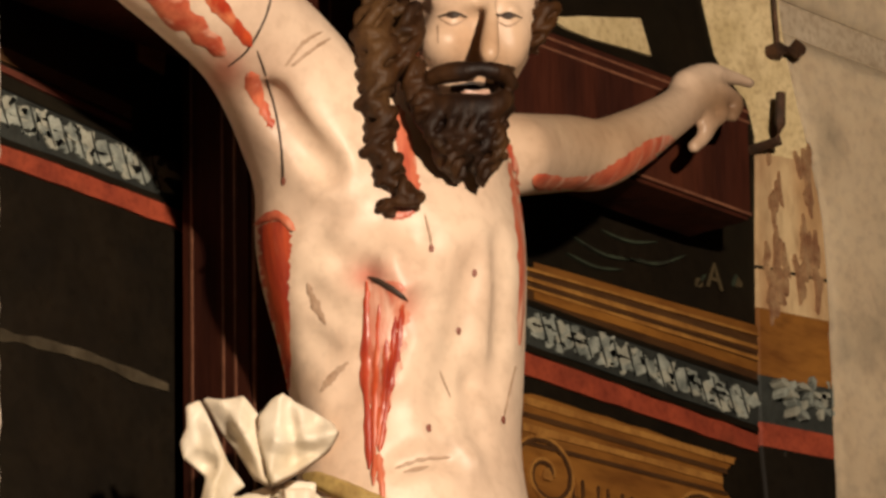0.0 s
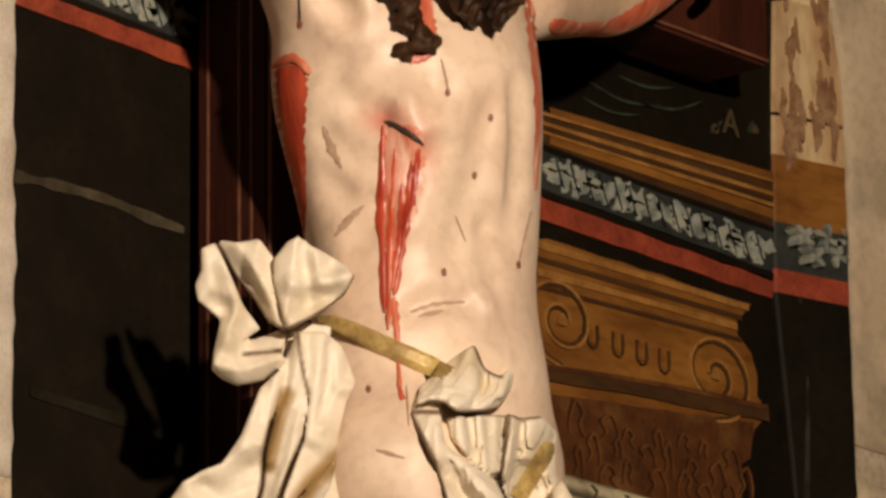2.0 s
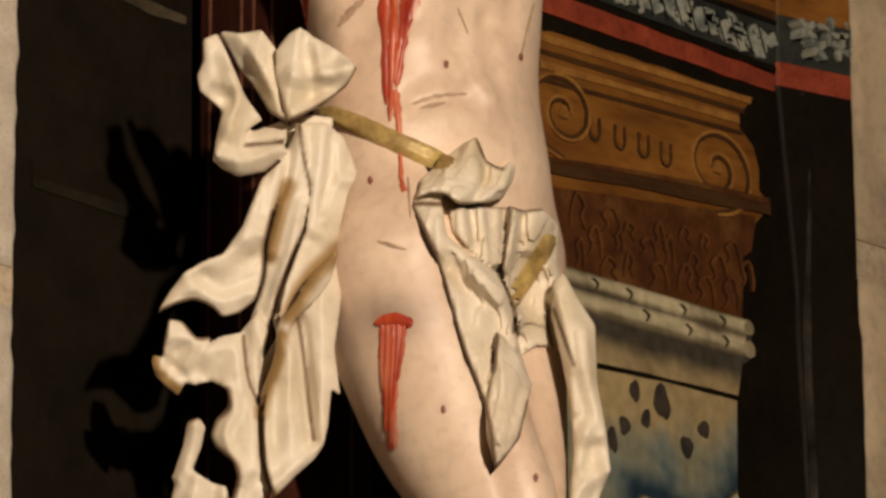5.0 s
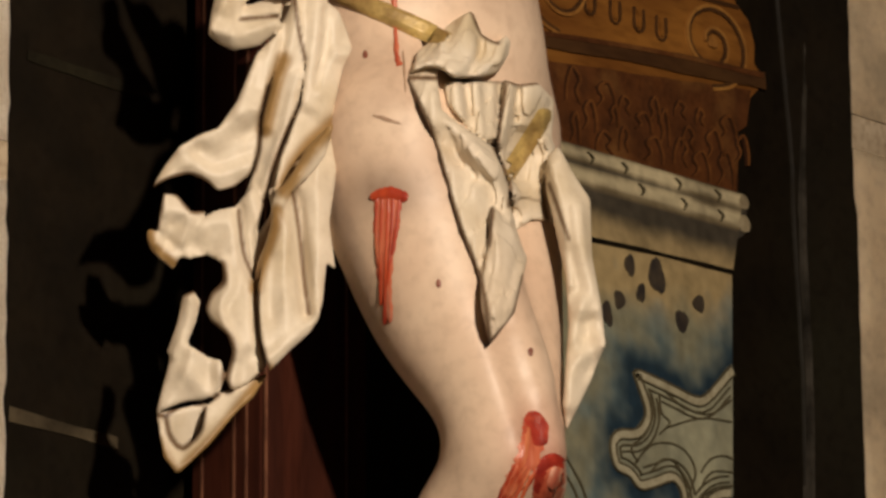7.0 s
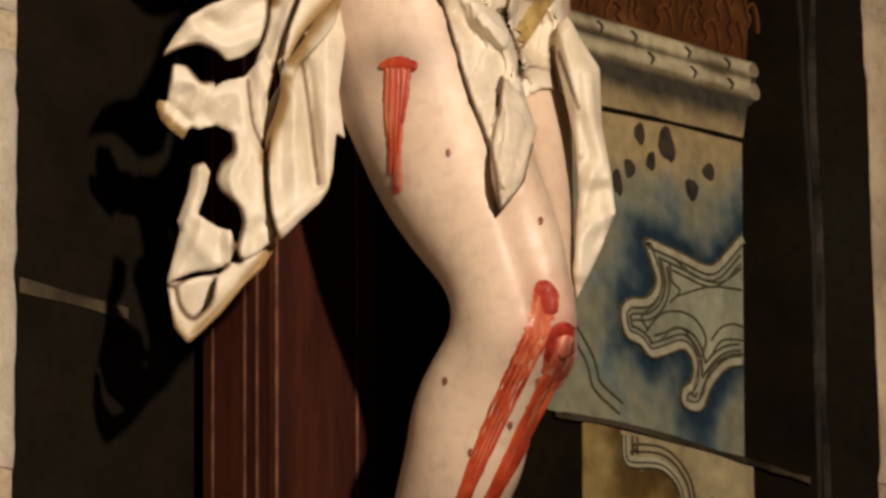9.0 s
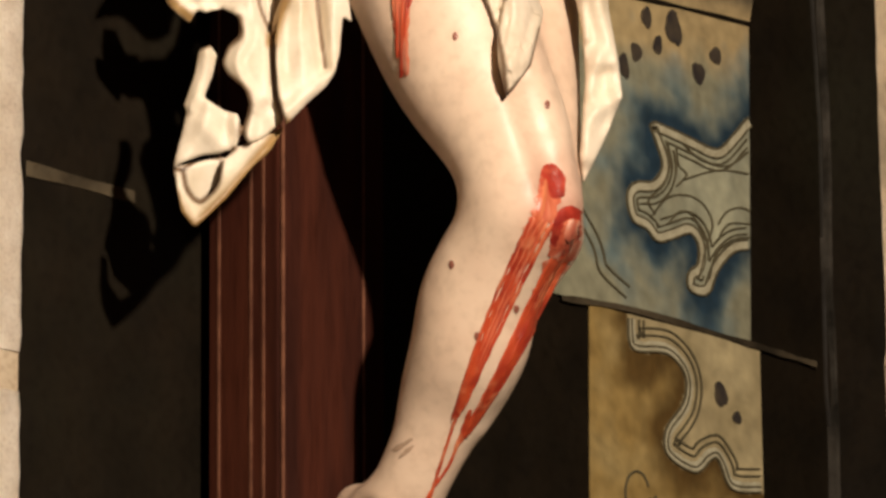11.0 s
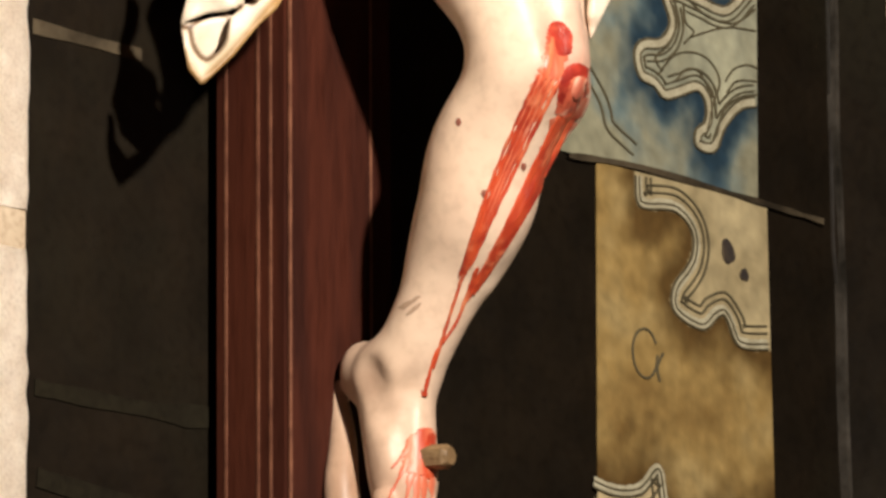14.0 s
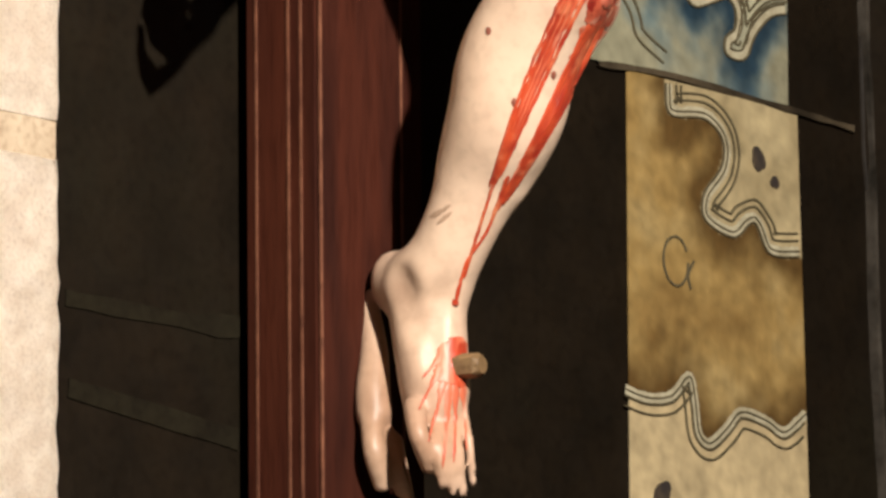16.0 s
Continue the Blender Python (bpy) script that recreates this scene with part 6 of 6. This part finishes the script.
streak([(0.1694, 2.821), (0.1693, 2.815)], [0.006, 0.006], BLOOD, 0.003, 0, 5)
streak([(0.1747, 2.782), (0.1676, 2.762), (0.1664, 2.736)], [0.014, 0.036, 0.034], PINK, 0.001, 0.2, 60, 6)
streak([(0.1768, 2.777), (0.1732, 2.760), (0.1742, 2.732)], [0.010, 0.022, 0.016], BLOOD, 0.0010, 0.2, 61, 6)
for k, (a, b) in enumerate((((0.154, 2.756), (0.1317, 2.711)), ((0.1577, 2.742), (0.1408, 2.68)), ((0.1621, 2.736), (0.1549, 2.653)), ((0.1687, 2.736), (0.1659, 2.658)), ((0.1753, 2.741), (0.1791, 2.669)), ((0.1569, 2.769), (0.1358, 2.742)))):
    streak([a, ((a[0] + b[0]) / 2 + 0.001, (a[1] + b[1]) / 2), b], [0.009, 0.0035, 0.002], PINK, 0.0008, 0.4, 70 + k)
# arms and neck
streak([(-0.0895, 4.15), (-0.0377, 4.109), (0.0082, 4.072)], [0.020, 0.026, 0.012], PINK, 0.0016, 0.25, 80, 6)
streak([(-0.0232, 4.149), (0.0055, 4.115), (0.0342, 4.081)], [0.012, 0.018, 0.008], BLOOD, 0.0018, 0.3, 81)
streak([(0.0311, 4.056), (0.051, 4.011), (0.0566, 4.004)], [0.016, 0.008, 0.012], PINK, 0.0016, 0.4, 82)
streak([(0.3275, 3.9624), (0.3705, 3.9638), (0.4079, 3.9723), (0.4457, 3.9946), (0.4724, 4.0142), (0.5008, 4.0299)], [0.016, 0.018, 0.024, 0.028, 0.030, 0.022], PINK, 0.0012, 0.10, 83, 8)
streak([(0.1825, 4.027), (0.1889, 3.988), (0.1974, 3.94), (0.2017, 3.916)], [0.010, 0.016, 0.014, 0.006], PINK, 0.0016, 0.25, 84)
streak([(0.173, 3.907), (0.1902, 3.912), (0.2029, 3.92)], [0.010, 0.012, 0.006], PINK, 0.0016, 0.25, 85)
streak([(0.3015, 4), (0.3065, 3.957), (0.3105, 3.861), (0.3067, 3.777)], [0.010, 0.014, 0.010, 0.004], PINK, 0.0014, 0.3, 86)
streak([(0.2016, 4.128), (0.204, 4.091), (0.2107, 4.073)], [0.010, 0.008, 0.004], PINK, 0.0014, 0.3, 87)
# thin drips, scratches and lines
for k, path in enumerate(([(0.0558, 4.141), (0.0487, 4.111), (0.0313, 4.078), (0.0111, 4.061)], [(0.0399, 4.077), (0.0568, 4.026), (0.0639, 3.983), (0.066, 3.946)], [(0.2085, 3.909), (0.2139, 3.885), (0.2148, 3.872)],
                          [(0.2221, 3.745), (0.2331, 3.718)], [(0.3018, 3.754), (0.2927, 3.718), (0.2877, 3.696)], [(0.2245, 4.112), (0.2248, 4.092)], [(0.1711, 3.567), (0.1727, 3.523)])):
    streak(path, [0.002, 0.0022, 0.002], DARK_LINE if k < 2 else SCAR, 0.0012, 0.2, 90 + k, 2)
for k, path in enumerate(([(0.0685, 4.062), (0.086, 4.086), (0.1062, 4.101)], [(0.0743, 4.062), (0.0916, 4.077), (0.1148, 4.095)], [(0.0896, 3.839), (0.0979, 3.815), (0.108, 3.794)], [(0.1016, 3.724), (0.1143, 3.74), (0.1303, 3.755)],
                          [(0.1755, 3.643), (0.201, 3.652), (0.2322, 3.655)], [(0.1839, 3.639), (0.2094, 3.645)], [(0.1401, 3.5), (0.1682, 3.491)], [(0.1468, 2.904), (0.1635, 2.918)], [(0.1512, 2.898), (0.1662, 2.912)],
                          [(0.1442, 2.905), (0.1652, 2.919)])):
    streak(path, [0.003, 0.009 if k in (2, 3) else 0.004, 0.002], SCAR, 0.0010, 0.4, 110 + k, 2)
for k, p in enumerate(((0.2148, 3.873), (0.066, 3.946), (0.21, 3.685), (0.2421, 3.788), (0.2877, 3.696), (0.1335, 3.563), (0.2048, 3.329), (0.2954, 3.26), (0.2014, 3.098), (0.2653, 3.053), (0.2264, 3.026), (0.259, 3.849))):
    streak([(p[0], p[1] + 0.004), p, (p[0], p[1] - 0.004)], [0.003, 0.0055, 0.003], MOLE, 0.0014, 0.2, 130 + k, 2)
# dark of the open mouth, painted on as a flat streak
streak([(0.2376, 4.0474), (0.2623, 4.0473), (0.2871, 4.0484)], [0.006, 0.015, 0.006], DARK_LINE, 0.0010, 0.0, 142)
streak([(0.2407, 4.0375), (0.2621, 4.0357), (0.2842, 4.0385)], [0.003, 0.006, 0.003], LIPS, 0.0022, 0.0, 140)
for eye_s, eye_h in ((0.2400, 4.1205), (0.2965, 4.1205)):
    streak([(eye_s - 0.014, eye_h), (eye_s, eye_h + 0.004), (eye_s + 0.014, eye_h)], [0.001, 0.004, 0.001], DARK_LINE, 0.002, 0, 141)
    streak([(eye_s - 0.006, eye_h + 0.001), (eye_s, eye_h + 0.001), (eye_s + 0.006, eye_h + 0.001)], [0.002, 0.006, 0.002], DARK_LINE, 0.0015, 0, 143)
    streak([(eye_s - 0.013, eye_h - 0.002), (eye_s, eye_h - 0.009), (eye_s + 0.013, eye_h - 0.002)], [0.001, 0.0025, 0.001], SCAR, 0.001, 0, 144)
# gilt belt and hems
streak([(0.0900, 3.636), (0.1307, 3.617), (0.2125, 3.579)], [0.018, 0.021, 0.021], GOLD, 0.008, 0.05, 150, 6)
streak([(0.3191, 3.509), (0.2964, 3.471), (0.2737, 3.435)], [0.018, 0.018, 0.017], GOLD, 0.003, 0.05, 151)
pieces.insert(1, (cloth_points, cloth_quads, CLOTH))

statue = new("statue", joined("statue", pieces))
tagged(statue, "painted wooden crucifix figure with cream loincloth on the cross", "statue")
# painted bruises round the wounds and at the joints, shade of the feet put into the colour, other flesh toned darker
layer = statue.data.color_attributes.new("bruise_shade", "FLOAT_COLOR", "POINT")
co = np.zeros(len(statue.data.vertices) * 3, np.float32)
statue.data.vertices.foreach_get("co", co)
px, py, pz = co.reshape(-1, 3).T
ws, wh, wo = frontal(px, py, pz)
shade = np.ones((len(px), 4), np.float32)
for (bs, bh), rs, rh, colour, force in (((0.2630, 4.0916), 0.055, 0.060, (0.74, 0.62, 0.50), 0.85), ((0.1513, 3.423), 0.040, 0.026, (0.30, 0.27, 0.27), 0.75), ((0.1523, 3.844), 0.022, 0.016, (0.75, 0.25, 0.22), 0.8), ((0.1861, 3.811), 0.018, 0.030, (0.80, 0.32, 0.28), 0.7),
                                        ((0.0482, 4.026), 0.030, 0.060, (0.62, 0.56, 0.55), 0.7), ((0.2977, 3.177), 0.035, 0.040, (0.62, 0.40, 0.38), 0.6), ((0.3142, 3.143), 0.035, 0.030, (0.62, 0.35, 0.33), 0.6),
                                        # feet: the near foot's shadow and weaker light painted into the flesh
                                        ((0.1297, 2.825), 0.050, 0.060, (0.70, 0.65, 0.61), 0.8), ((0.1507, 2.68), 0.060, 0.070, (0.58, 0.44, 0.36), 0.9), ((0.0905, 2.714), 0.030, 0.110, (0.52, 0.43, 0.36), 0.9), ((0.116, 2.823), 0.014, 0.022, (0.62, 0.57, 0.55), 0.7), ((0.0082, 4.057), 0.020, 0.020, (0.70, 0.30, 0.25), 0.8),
                                        # calf, thigh, hand and far arm: flesh toned darker
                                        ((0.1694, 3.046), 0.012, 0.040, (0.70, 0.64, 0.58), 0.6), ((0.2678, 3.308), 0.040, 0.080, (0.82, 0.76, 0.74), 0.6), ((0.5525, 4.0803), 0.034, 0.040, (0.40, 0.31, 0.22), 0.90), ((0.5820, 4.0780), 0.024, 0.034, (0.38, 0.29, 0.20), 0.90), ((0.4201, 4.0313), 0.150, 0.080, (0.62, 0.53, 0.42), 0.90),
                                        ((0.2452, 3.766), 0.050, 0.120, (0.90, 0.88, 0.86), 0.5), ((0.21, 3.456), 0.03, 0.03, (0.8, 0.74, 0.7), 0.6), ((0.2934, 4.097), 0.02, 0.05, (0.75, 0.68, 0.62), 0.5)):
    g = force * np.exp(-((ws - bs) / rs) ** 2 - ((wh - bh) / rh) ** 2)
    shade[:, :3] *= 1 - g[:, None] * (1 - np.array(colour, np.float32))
# dark brown lines of hems and creases, and gilding, on the cloth
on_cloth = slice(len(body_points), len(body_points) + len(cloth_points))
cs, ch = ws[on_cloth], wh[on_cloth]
for lines, colour, force in ((HEM_CREASES, (0.17, 0.095, 0.040), 0.94), (GILT, (0.40, 0.25, 0.070), 0.92)):
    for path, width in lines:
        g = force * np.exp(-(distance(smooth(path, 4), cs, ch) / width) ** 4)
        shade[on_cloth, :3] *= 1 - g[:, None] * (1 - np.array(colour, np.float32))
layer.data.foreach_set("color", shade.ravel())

# ---------------------------------------------------------------- nails and hooks


def peg(rows, name, label, mat, category="nail"):
    bm = bmesh.new()
    prev = None
    for i, (p, r) in enumerate(rows):
        way = (Vector(rows[min(i + 1, len(rows) - 1)][0]) - Vector(rows[max(i - 1, 0)][0])).normalized()
        side = way.orthogonal().normalized()
        over = way.cross(side)
        ring = [bm.verts.new(Vector(p) + (side * math.cos(a) + over * math.sin(a)) * r * (1 + 0.08 * math.sin(5 * a + i))) for a in [2 * math.pi * k / 10 for k in range(10)]]
        if prev:
            for k in range(10):
                bm.faces.new((prev[k], prev[(k + 1) % 10], ring[(k + 1) % 10], ring[k]))
        else:
            bm.faces.new(ring[::-1])
        prev = ring
    bm.faces.new(prev)
    bmesh.ops.recalc_face_normals(bm, faces=bm.faces[:])
    ob = mesh_object(name, bm, mat)
    return tagged(ob, label, category)


foot = np.array((0, -0.2261, 2.788))
peg([(tuple(foot + (0, 0.05, 0)), 0.012), (tuple(foot), 0.0135), (tuple(foot + (0.004, -0.030, -0.001)), 0.012), (tuple(foot + (0.005, -0.036, -0.001)), 0.009)], "nail", "thick worn wooden nail through the figure's feet", PEG)
hook = np.array((0.9023, -0.03, 4.332))
peg([(tuple(hook + (0, 0.03, -0.032)), 0.006), (tuple(hook + (0, -0.012, -0.030)), 0.006), (tuple(hook + (0.001, -0.014, -0.01)), 0.0065), (tuple(hook + (0.004, -0.014, 0.028)), 0.006)], "hook",
    "rusty iron hook driven into the painted stone band", IRON, "hook")
knob = np.array((0.9168, -0.03, 4.418))
peg([(tuple(knob + (0, 0.03, 0)), 0.008), (tuple(knob + (0, -0.006, 0)), 0.010), (tuple(knob + (0.012, -0.020, 0.0)), 0.012), (tuple(knob + (0.022, -0.022, 0.002)), 0.007)], "iron_knob",
    "dark iron knob on the painted stone band", IRON, "knob")
peg([(tuple(knob + (0, -0.004, 0.0)), 0.003), (tuple(knob + (-0.006, -0.006, 0.04)), 0.0028), (tuple(knob + (-0.012, -0.006, 0.12)), 0.0028)], "wire", "thin rusty wire rising from the iron knob", IRON, "wire")
peg([((0.5579, -0.145, 4.2353), 0.0055), ((0.5579, -0.205, 4.2353), 0.005)], "hand_nail", "dark iron nail through the figure's open hand", IRON)
